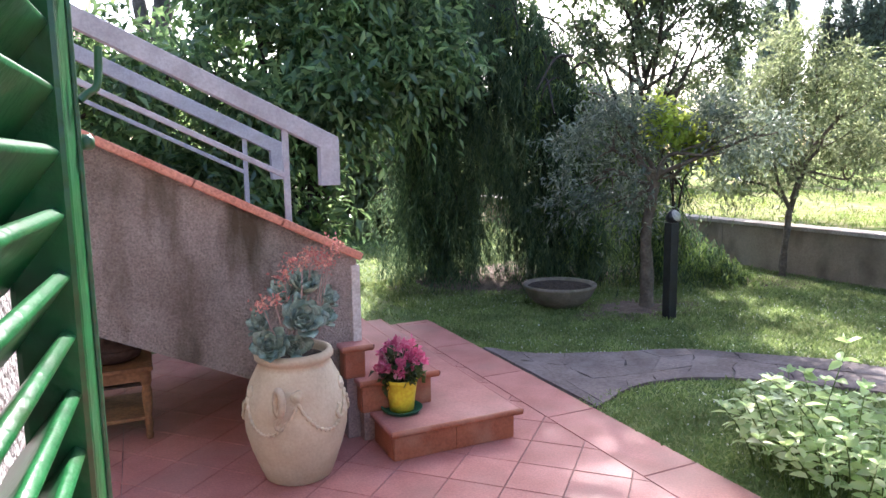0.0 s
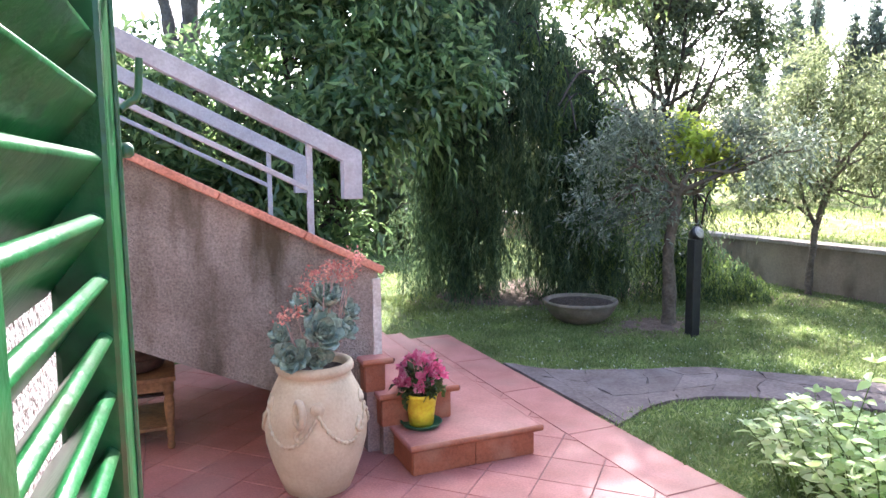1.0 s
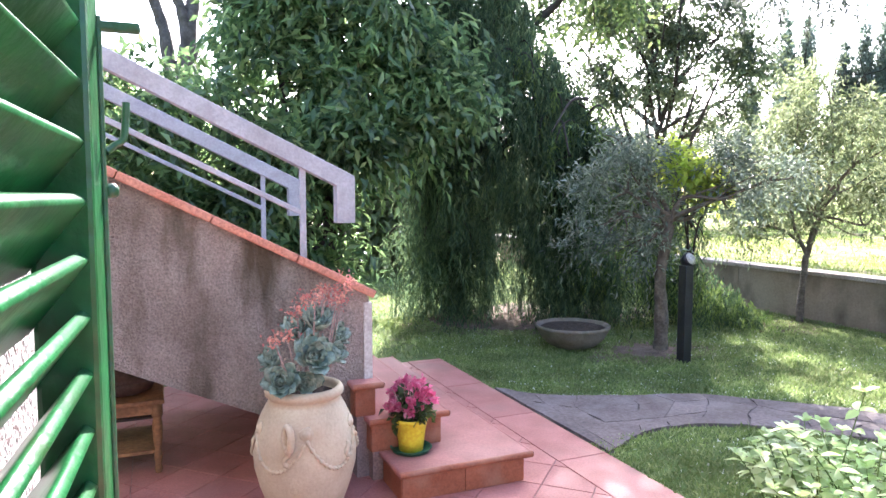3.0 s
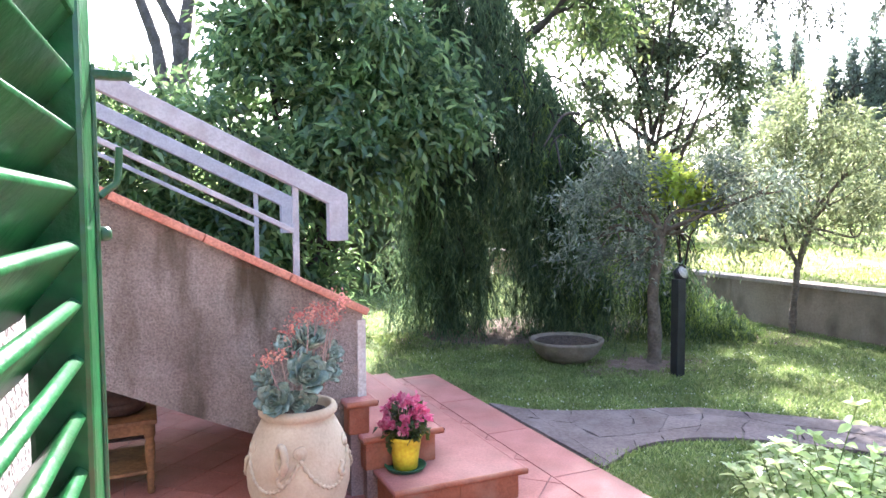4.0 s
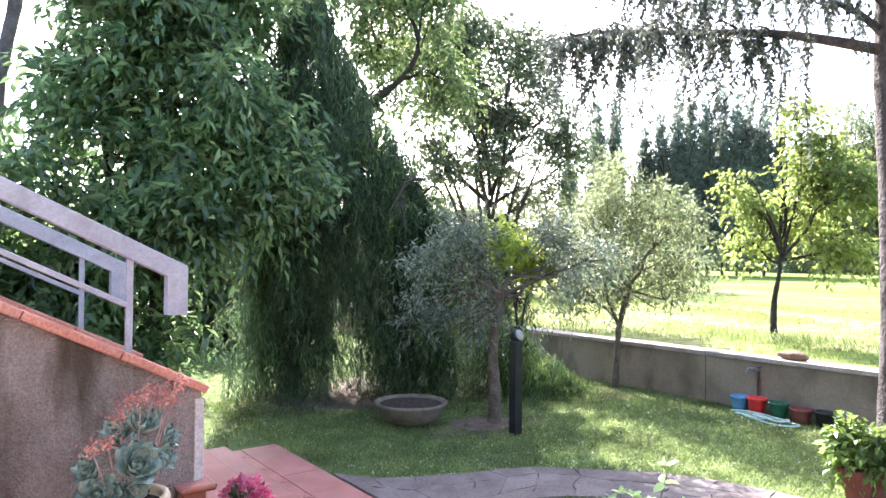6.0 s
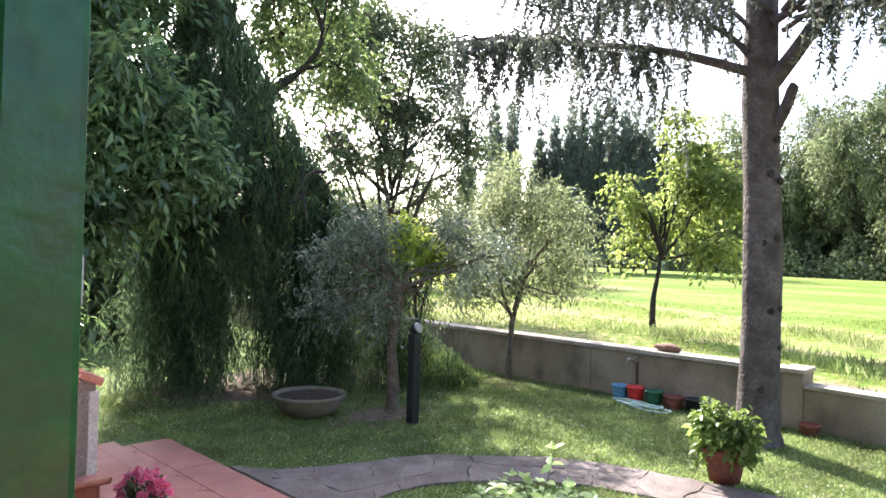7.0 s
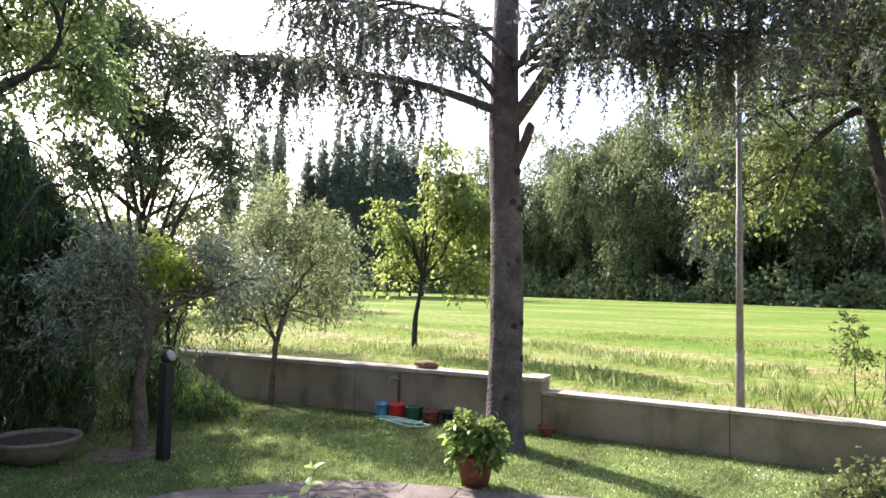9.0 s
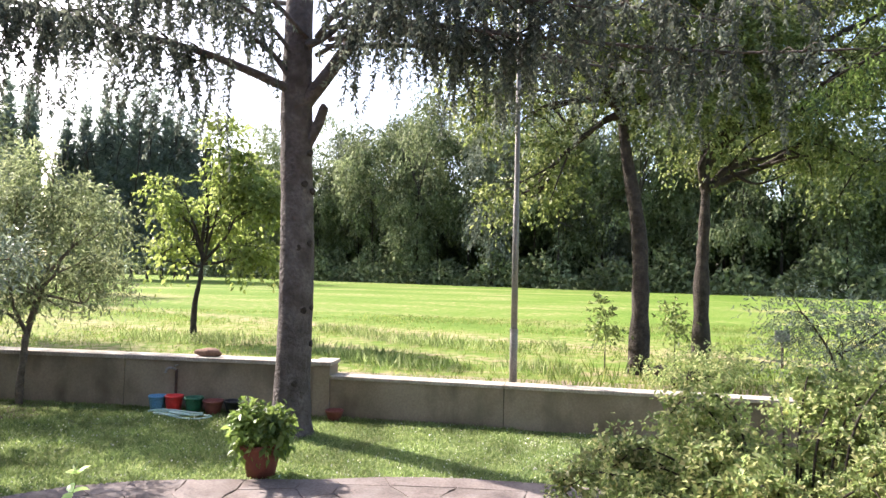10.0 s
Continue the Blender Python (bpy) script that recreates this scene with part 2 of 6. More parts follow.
def field_material():
    m, nt, b = nodes_of("field_grass")
    geo = nt.nodes.new("ShaderNodeNewGeometry")
    mp = nt.nodes.new("ShaderNodeMapping")
    mp.inputs["Rotation"].default_value = (0, 0, radians(-24))
    mp.inputs["Scale"].default_value = (0.10, 0.055, 1)
    nt.links.new(geo.outputs["Position"], mp.inputs[0])
    n0 = nt.nodes.new("ShaderNodeTexNoise")
    n0.inputs["Scale"].default_value, n0.inputs["Detail"].default_value, n0.inputs["Distortion"].default_value = 1.6, 7, 0.8
    nt.links.new(mp.outputs[0], n0.inputs["Vector"])
    n1 = nt.nodes.new("ShaderNodeTexNoise")
    n1.inputs["Scale"].default_value, n1.inputs["Detail"].default_value = 3.0, 8
    nt.links.new(geo.outputs["Position"], n1.inputs["Vector"])
    add = nt.nodes.new("ShaderNodeMix")
    add.inputs[0].default_value = 0.42
    nt.links.new(n0.outputs["Fac"], add.inputs[2])
    nt.links.new(n1.outputs["Fac"], add.inputs[3])
    r = ramp_of(nt, [(0.36, (0.070, 0.130, 0.014)), (0.49, (0.108, 0.172, 0.024)), (0.555, (0.15, 0.19, 0.045)), (0.615, (0.24, 0.22, 0.10))])
    nt.links.new(add.outputs[0], r.inputs[0])
    # dry strips run along the wheel lines of the mower
    dot = nt.nodes.new("ShaderNodeVectorMath")
    dot.operation = "DOT_PRODUCT"
    dot.inputs[1].default_value = (0.908, -0.42, 0)
    nt.links.new(geo.outputs["Position"], dot.inputs[0])
    wob = nt.nodes.new("ShaderNodeMath")
    wob.operation = "MULTIPLY_ADD"
    wob.inputs[1].default_value = 3.2
    nt.links.new(n0.outputs["Fac"], wob.inputs[0])
    nt.links.new(dot.outputs["Value"], wob.inputs[2])
    span = nt.nodes.new("ShaderNodeMapRange")
    span.inputs[1].default_value, span.inputs[2].default_value = 9.6, 33.6
    nt.links.new(wob.outputs[0], span.inputs[0])
    strip = ramp_of(nt, [(v, (c, c, c)) for v, c in ((0.0, 0.7), (0.05, 0.45), (0.09, 0.05), (0.135, 0.08), (0.165, 0.8), (0.20, 0.04), (0.30, 0.05), (0.34, 0.9), (0.385, 0.06), (0.55, 0.02), (0.62, 0.25), (0.68, 0.02))])
    nt.links.new(span.outputs[0], strip.inputs[0])
    torn = ramp_of(nt, [(0.40, (0.1, 0.1, 0.1)), (0.58, (1, 1, 1))])
    nt.links.new(n1.outputs["Fac"], torn.inputs[0])
    both = nt.nodes.new("ShaderNodeMath")
    both.operation = "MULTIPLY"
    nt.links.new(strip.outputs[0], both.inputs[0])
    nt.links.new(torn.outputs[0], both.inputs[1])
    dry = nt.nodes.new("ShaderNodeMix")
    dry.data_type = "RGBA"
    dry.inputs[7].default_value = (0.31, 0.235, 0.15, 1)
    nt.links.new(both.outputs[0], dry.inputs[0])
    nt.links.new(r.outputs[0], dry.inputs[6])
    nt.links.new(dry.outputs[2], b.inputs["Base Color"])
    b.inputs["Roughness"].default_value = 1.0
    b.inputs["Specular IOR Level"].default_value = 0.1
    bp = nt.nodes.new("ShaderNodeBump")
    bp.inputs["Strength"].default_value, bp.inputs["Distance"].default_value = 1.0, 0.12
    nt.links.new(n1.outputs["Fac"], bp.inputs["Height"])
    nt.links.new(bp.outputs[0], b.inputs["Normal"])
    return m


M["field"] = field_material()
M["straw"] = surface("dry_grass", (0.17, 0.145, 0.085), (0.29, 0.225, 0.145), 1.6, 1.0, 1.0, 40, c3=(0.13, 0.165, 0.045), depth=0.05)


# ---- building helpers ----
def mesh_np(name, verts, faces, mats, smooth=False, slots=None):
    """A mesh from arrays; faces all of one corner count."""
    verts, faces = np.asarray(verts, np.float32), np.asarray(faces, np.int32)
    me = bpy.data.meshes.new(name)
    me.vertices.add(len(verts))
    me.vertices.foreach_set("co", verts.ravel())
    k = faces.shape[1]
    me.loops.add(faces.size)
    me.loops.foreach_set("vertex_index", faces.ravel())
    me.polygons.add(len(faces))
    me.polygons.foreach_set("loop_start", np.arange(0, faces.size, k, dtype=np.int32))
    if smooth:
        me.polygons.foreach_set("use_smooth", np.ones(len(faces), bool))
    for m in mats if isinstance(mats, (list, tuple)) else [mats]:
        me.materials.append(m)
    if slots is not None:
        me.polygons.foreach_set("material_index", np.asarray(slots, np.int32))
    me.update(calc_edges=True)
    return me


def mesh_bm(name, bm, material, smooth=False):
    me = bpy.data.meshes.new(name)
    bmesh.ops.recalc_face_normals(bm, faces=bm.faces[:])
    for f in bm.faces:
        f.smooth = smooth
    bm.to_mesh(me)
    bm.free()
    me.materials.append(material)
    return me


def part(name, data, material, parent, label="", smooth=False, loc=None):
    """One mesh object under a thing or a part; data is a bmesh or a mesh."""
    me = data if isinstance(data, bpy.types.Mesh) else mesh_bm(name, data, material, smooth)
    ob = new(name, me)
    ob.parent = parent
    if loc is not None:
        ob.location = loc
    if label:
        tagged(ob, label)
    return ob


def thing(name, loc, label, category, group="", kind="", turn=0.0):
    e = new(name)
    e.location, e.rotation_euler = loc, (0, 0, turn)
    e.empty_display_size = 0.1
    return tagged(e, label, category, group, kind)


def box(bm, x0, x1, y0, y1, z0, z1, bevel=0.0, m=None):
    r = bmesh.ops.create_cube(bm, size=1)
    vs = r["verts"]
    for v in vs:
        v.co = Vector(((x0 + x1) / 2 + v.co.x * (x1 - x0), (y0 + y1) / 2 + v.co.y * (y1 - y0), (z0 + z1) / 2 + v.co.z * (z1 - z0)))
    if m is not None:
        bmesh.ops.transform(bm, matrix=m, verts=vs)
    if bevel:
        es = list({e for v in vs for e in v.link_edges})
        bmesh.ops.bevel(bm, geom=es, offset=bevel, segments=2, affect="EDGES", profile=0.6)
    return bm


def boxed(*a, **k):
    return box(bmesh.new(), *a, **k)


def lathe(profile, n=40, wobble=0.0):
    """A turned body from (radius, height) pairs, smooth."""
    bm = bmesh.new()
    rings = []
    for r, z in profile:
        rings.append([bm.verts.new((r * math.cos(a) * (1 + wobble * math.sin(3 * a + z * 9)), r * math.sin(a), z)) for a in [2 * math.pi * i / n for i in range(n)]])
    for a, b in zip(rings, rings[1:]):
        for i in range(n):
            bm.faces.new((a[i], a[(i + 1) % n], b[(i + 1) % n], b[i]))
    bm.faces.new(rings[0])
    bm.faces.new(rings[-1])
    return bm


def tube_np(points, radii, n=8):
    """Verts and quads of a tube along points."""
    p = np.asarray(points, float)
    radii = np.broadcast_to(np.asarray(radii, float), (len(p),))
    d = np.gradient(p, axis=0)
    d /= np.linalg.norm(d, axis=1)[:, None] + 1e-9
    ref = np.array([0.0, 0.0, 1.0]) if abs(d[:, 2]).mean() < 0.8 else np.array([1.0, 0.0, 0.0])
    u = np.cross(d, ref)
    u /= np.linalg.norm(u, axis=1)[:, None] + 1e-9
    v = np.cross(d, u)
    a = np.linspace(0, 2 * np.pi, n, endpoint=False)
    ring = p[:, None] + radii[:, None, None] * (np.cos(a)[None, :, None] * u[:, None] + np.sin(a)[None, :, None] * v[:, None])
    i, j = np.meshgrid(np.arange(len(p) - 1), np.arange(n), indexing="ij")
    f = np.stack([i * n + j, i * n + (j + 1) % n, (i + 1) * n + (j + 1) % n, (i + 1) * n + j], -1).reshape(-1, 4)
    return ring.reshape(-1, 3), f


def merged(pieces):
    vs, fs, o = [], [], 0
    for v, f in pieces:
        vs.append(v)
        fs.append(np.asarray(f) + o)
        o += len(v)
    return np.concatenate(vs), np.concatenate(fs)


def curve_pts(pts, n):
    """A smooth line through points (Catmull-Rom)."""
    p = np.asarray(pts, float)
    p = np.vstack([2 * p[0] - p[1], p, 2 * p[-1] - p[-2]])
    out = []
    for t in np.linspace(0, len(p) - 3 - 1e-6, n):
        i, s = int(t), t - int(t)
        a, b, c, d = p[i:i + 4]
        out.append(0.5 * (2 * b + (c - a) * s + (2 * a - 5 * b + 4 * c - d) * s * s + (3 * b - a - 3 * c + d) * s ** 3))
    return np.array(out)


def unit(v):
    return v / (np.linalg.norm(v, axis=-1, keepdims=True) + 1e-9)


def leaf_blades(pos, direction, normal, length, width, fold=0.25):
    """A folded leaf of two triangles... four corners with a raised midrib at each place."""
    d = unit(direction)
    s = unit(np.cross(d, normal))
    n = np.cross(s, d)
    L, W = np.asarray(length)[:, None], np.asarray(width)[:, None]
    base, tip = pos, pos + d * L - n * L * 0.12
    mid = pos + d * L * 0.45
    a, b = mid + s * W * 0.5 + n * W * fold, mid - s * W * 0.5 + n * W * fold
    v = np.stack([base, a, tip, b], 1).reshape(-1, 3)
    k = np.arange(len(pos))[:, None] * 4
    f = np.concatenate([k + [[0, 1, 2]], k + [[0, 2, 3]]], 1).reshape(-1, 3)
    return v, f


def ovate_blades(pos, direction, normal, length, width, fold=0.22):
    """Rounded pointed leaves with a midrib that bends down to the tip."""
    d = unit(direction)
    s = unit(np.cross(d, normal))
    n = np.cross(s, d)
    L, W = np.asarray(length)[:, None], np.asarray(width)[:, None]
    rows = []
    for t, w in ((0.0, 0.0), (0.22, 0.72), (0.5, 1.0), (0.78, 0.62), (1.0, 0.0)):
        mid = pos + d * L * t - n * L * 0.22 * t * t
        if w == 0.0:
            rows.append([mid])
        else:
            rows.append([mid + s * W * 0.5 * w + n * W * fold * w, mid, mid - s * W * 0.5 * w + n * W * fold * w])
    v = np.stack([c for row in rows for c in row], 1).reshape(-1, 3)
    k = np.arange(len(pos))[:, None] * 11
    tri = [(0, 1, 2), (0, 2, 3), (1, 4, 5), (1, 5, 2), (2, 5, 6), (2, 6, 3), (4, 7, 8), (4, 8, 5), (5, 8, 9), (5, 9, 6), (7, 10, 8), (8, 10, 9)]
    f = np.concatenate([k + [list(t)] for t in tri], 1).reshape(-1, 3)
    return v, f


def crown(g, blobs, twigs, per_twig, twig_len, leaf_len, leaf_w, droop=0.4, shell=0.55, spread=1.0):
    """Twigs in uneven ellipsoids, each with its leaves; gives verts and faces."""
    bl = np.array(blobs, float)
    w = bl[:, 3] * bl[:, 4] * bl[:, 5]
    which = g.choice(len(bl), twigs, p=w / w.sum())
    q = unit(g.normal(size=(twigs, 3)))
    r = (shell + (1 - shell) * g.random(twigs)) ** 0.8 * (0.82 + 0.3 * g.random(twigs))
    c = bl[which, :3] + q * r[:, None] * bl[which, 3:6]
    out = unit(q * 0.8 + g.normal(size=(twigs, 3)) * 0.55 * spread)
    out[:, 2] -= droop * 0.5
    s = np.linspace(0, 1, per_twig)[None, :, None]
    tl = twig_len * (0.6 + 0.8 * g.random((twigs, 1, 1)))
    p = c[:, None] + out[:, None] * tl * s + np.array([0, 0, -droop]) * tl * s * s * 0.6
    p = p + g.normal(size=p.shape) * leaf_len * 0.25
    d = out[:, None] + g.normal(size=p.shape) * 0.75 + np.array([0, 0, -droop])
    nrm = g.normal(size=p.shape) * 0.6 + np.array([0, 0, 0.9])
    k = twigs * per_twig
    sz = (0.65 + 0.6 * g.random(k))
    return leaf_blades(p.reshape(k, 3), d.reshape(k, 3), nrm.reshape(k, 3), leaf_len * sz, leaf_w * sz)


def clumps(g, blobs, per, k):
    """Each mass of leaves broken up into smaller, uneven clumps with gaps between."""
    out = []
    for b in blobs:
        b = np.array(b, float)
        for _ in range(per):
            q = unit(g.normal(size=3)) * (0.35 + 0.65 * g.random()) ** 0.6
            size = k * (0.65 + 0.7 * g.random())
            out.append((*(b[:3] + q * b[3:6] * 0.92), *(b[3:6] * size * [1.15, 1.15, 0.85])))
    return out


def strands(g, tops, lengths, step, needle, width, sway=0.10, flare=0.45):
    """Hanging strands of short needles below the given places."""
    vs = []
    ls = np.asarray(lengths)
    n = np.maximum(3, (ls / step).astype(int))
    idx = np.repeat(np.arange(len(tops)), n)
    s = np.concatenate([np.linspace(0, 1, k) for k in n])
    lean = g.normal(size=(len(tops), 2)) * sway
    ph = g.random(len(tops)) * 6.28
    p = tops[idx].copy()
    p[:, 0] += lean[idx, 0] * s + 0.02 * np.sin(ph[idx] + s * 5)
    p[:, 1] += lean[idx, 1] * s + 0.02 * np.cos(ph[idx] + s * 6)
    p[:, 2] -= s * ls[idx]
    d = g.normal(size=p.shape) * flare + np.array([0, 0, -0.8])
    nrm = g.normal(size=p.shape)
    sz = (0.6 + 0.7 * g.random(len(p))) * (1.05 - 0.35 * s)
    return leaf_blades(p, d, nrm, needle * sz, width * sz, 0.15)


def wooden(g, base, lines, n=8):
    """Trunk and limbs: lines of (points, first radius, last radius), local to base, with uneven girth."""
    ps = []
    for pts, r0, r1 in lines:
        c = curve_pts(pts, max(5, 5 * len(pts)))
        t = np.linspace(0, 1, len(c))
        rad = (r0 * (1 - t) + r1 * t) * (1 + 0.07 * g.normal(size=len(c)))
        ps.append(tube_np(c, rad, n))
    return merged(ps)


def tree(name, loc, label, lines, bark, leaf, vf, group=""):
    """A tree: trunk mesh with limbs, and a crown mesh."""
    e = thing(name, loc, label, "tree", group)
    v, f = wooden(rng, loc, lines)
    part("trunk", mesh_np("trunk", v, f, bark, True), bark, e)
    part("crown", mesh_np("crown", vf[0], vf[1], leaf), leaf, e)
    return e


def limbs_to(blobs, fork, r0, g):
    """Limbs from the fork to each clump of leaves."""
    out = []
    for b in blobs:
        end = np.array(b[:3], float)
        start = np.array(fork, float)
        rise = max(0.0, end[2] - start[2])
        start = start + np.array([0.04, 0.0, rise * 0.45 * g.random()])
        span = np.linalg.norm(end - start)
        m1 = start + (end - start) * 0.33 + g.normal(size=3) * 0.10 * span + [0, 0, 0.10 * span]
        m2 = start + (end - start) * 0.68 + g.normal(size=3) * 0.10 * span + [0, 0, 0.06 * span]
        out.append(([start, m1, m2, end], r0 * 0.85, r0 * 0.2))
        for _ in range(3):
            q = end + unit(g.normal(size=3)) * np.array(b[3:6]) * 0.8
            src = m1 if g.random() < 0.5 else m2
            out.append(([src, (src + q) / 2 + g.normal(size=3) * 0.10 * np.linalg.norm(q - src), q], r0 * 0.38, r0 * 0.08))
    return out


# ---- ground ----
def ground_sheet():
    xs = [-400, -12, 7.82, 11.2, 400]
    ys = [-400, -30, 15.5, 18, 400]
    v = [(x, y, 0.0) for y in ys for x in xs]
    f, s = [], []
    for j in range(4):
        for i in range(4):
            f.append((j * 5 + i, j * 5 + i + 1, j * 5 + i + 6, j * 5 + i + 5))
            cx, cy = (xs[i] + xs[i + 1]) / 2, (ys[j] + ys[j + 1]) / 2
            s.append(0 if cx < 7.82 and cy < 18 else (2 if cx < 10.5 else 1))
    me = mesh_np("ground", v, f, [M["lawn"], M["field"], M["straw"]], False, s)
    return tagged(new("ground", me), "green lawn running out into a mown field", "ground", kind="structure")


ground_sheet()


# ---- house ----
def quad_walls():
    walls = [
        ("wall_facade", (-0.45, -0.12, 0.29, 1.85, 0, 5.6), "facade"),
        ("wall_facade_end", (-0.45, -0.12, -6.0, -0.95, 0, 5.6), "facade"),
        ("wall_over_door", (-0.45, -0.12, -0.95, 0.29, 2.35, 5.6), "facade"),
        ("wall_porch", (-4.2, -0.45, 1.55, 1.85, 0, 5.6), "facade"),
        ("wall_porch_back", (-4.5, -4.2, 1.55, 9.0, 0, 2.9), "facade"),
        ("wall_room_back", (-4.5, -4.2, -6.0, 1.55, 0, 5.6), "room"),
        ("wall_room_side", (-4.2, -0.45, -6.0, -5.7, 0, 5.6), "room"),
    ]
    for n, b, m in walls:
        ob = new(n, mesh_bm(n, boxed(*b), M[m]))
        tagged(ob, "pale pebble-dash house wall" if m == "facade" else "plain plaster room wall", "wall", kind="structure")
    ob = new("ceiling", mesh_bm("ceiling", boxed(-4.2, -0.45, -5.7, 1.55, 2.6, 2.75), M["room"]))
    tagged(ob, "plain white room ceiling", "ceiling", kind="structure")
    ob = new("floor", mesh_bm("floor", boxed(-4.2, -0.12, -5.7, 1.55, -0.1, 0.02), M["tile"]))
    tagged(ob, "terracotta room floor", "floor", kind="structure")


quad_walls()


def shutter():
    """Louvred leaf, folded back near the wall; its length runs along local y."""
    ang = math.atan2(-0.022, 0.36)
    e = thing("window_shutter", (-0.018, 0.29, 0.0), "open louvred wooden shutter, glossy green paint, folded back", "shutter", turn=ang)
    W, T, z0, z1 = 0.362, 0.040, 0.05, 2.30
    part("stile", boxed(-T, 0, 0, 0.055, z0, z1, bevel=0.004), M["shutter"], e)
    part("stile", boxed(-T, 0, W - 0.052, W, z0, z1, bevel=0.004), M["shutter"], e)
    for a, b in ((z0, z0 + 0.12), (0.86, 0.94), (1.735, 1.80), (z1 - 0.09, z1)):
        part("rail", boxed(-T + 0.002, -0.002, 0.055, W - 0.052, a, b, bevel=0.003), M["shutter"], e)
    slat = boxed(-0.032, 0.032, 0.053, W - 0.05, -0.0048, 0.0048, bevel=0.0030)
    me = mesh_bm("slat", slat, M["shutter"], True)
    for a, b in ((z0 + 0.12, 0.86), (0.94, 1.735), (1.80, z1 - 0.09)):
        n = int((b - a) / 0.039)
        for k in range(n):
            ob = part("slat", me, None, e, loc=(-T / 2 - 0.007, 0, a + (k + 0.5) * (b - a) / n))
            ob.rotation_euler = (0, radians(-52), 0)
    # closing ironwork on the free stile
    v, f = tube_np([(0.001, W - 0.006, z) for z in np.linspace(0.5, 1.712, 8)], 0.0022, 8)
    part("bolt_rod", mesh_np("bolt_rod", v, f, M["iron"], True), None, e, "green painted iron rod")
    v, f = tube_np(curve_pts([(0.003, W - 0.004, 1.614), (0.008, W, 1.619), (0.014, W + 0.002, 1.624), (0.016, W + 0.003, 1.636), (0.017, W + 0.003, 1.652)], 16), 0.0028, 8)
    part("handle", mesh_np("handle", v, f, M["iron"], True), None, e, "curved green iron handle")
    part("catch", boxed(-0.004, 0.029, W - 0.008, W + 0.002, 1.702, 1.709, bevel=0.002), M["iron"], e, "flat iron catch")
    part("knob", lathe([(0.003, 0), (0.0055, 0.002), (0.0055, 0.008), (0.003, 0.011)], 12), M["iron"], e, smooth=True, loc=(0.005, W, 1.580))
    for z in (0.3, 1.95):
        part("hinge", boxed(-0.115, -T + 0.01, -0.008, 0.03, z, z + 0.09, bevel=0.003), M["iron"], e)


shutter()


# ---- stairs ----
RISE, GO = 0.184, 0.366
X1 = 1.91
YW = 3.70
YB = 5.30


def top_of_cap(x):
    return 1.07 + (1.14 - x) * 0.507


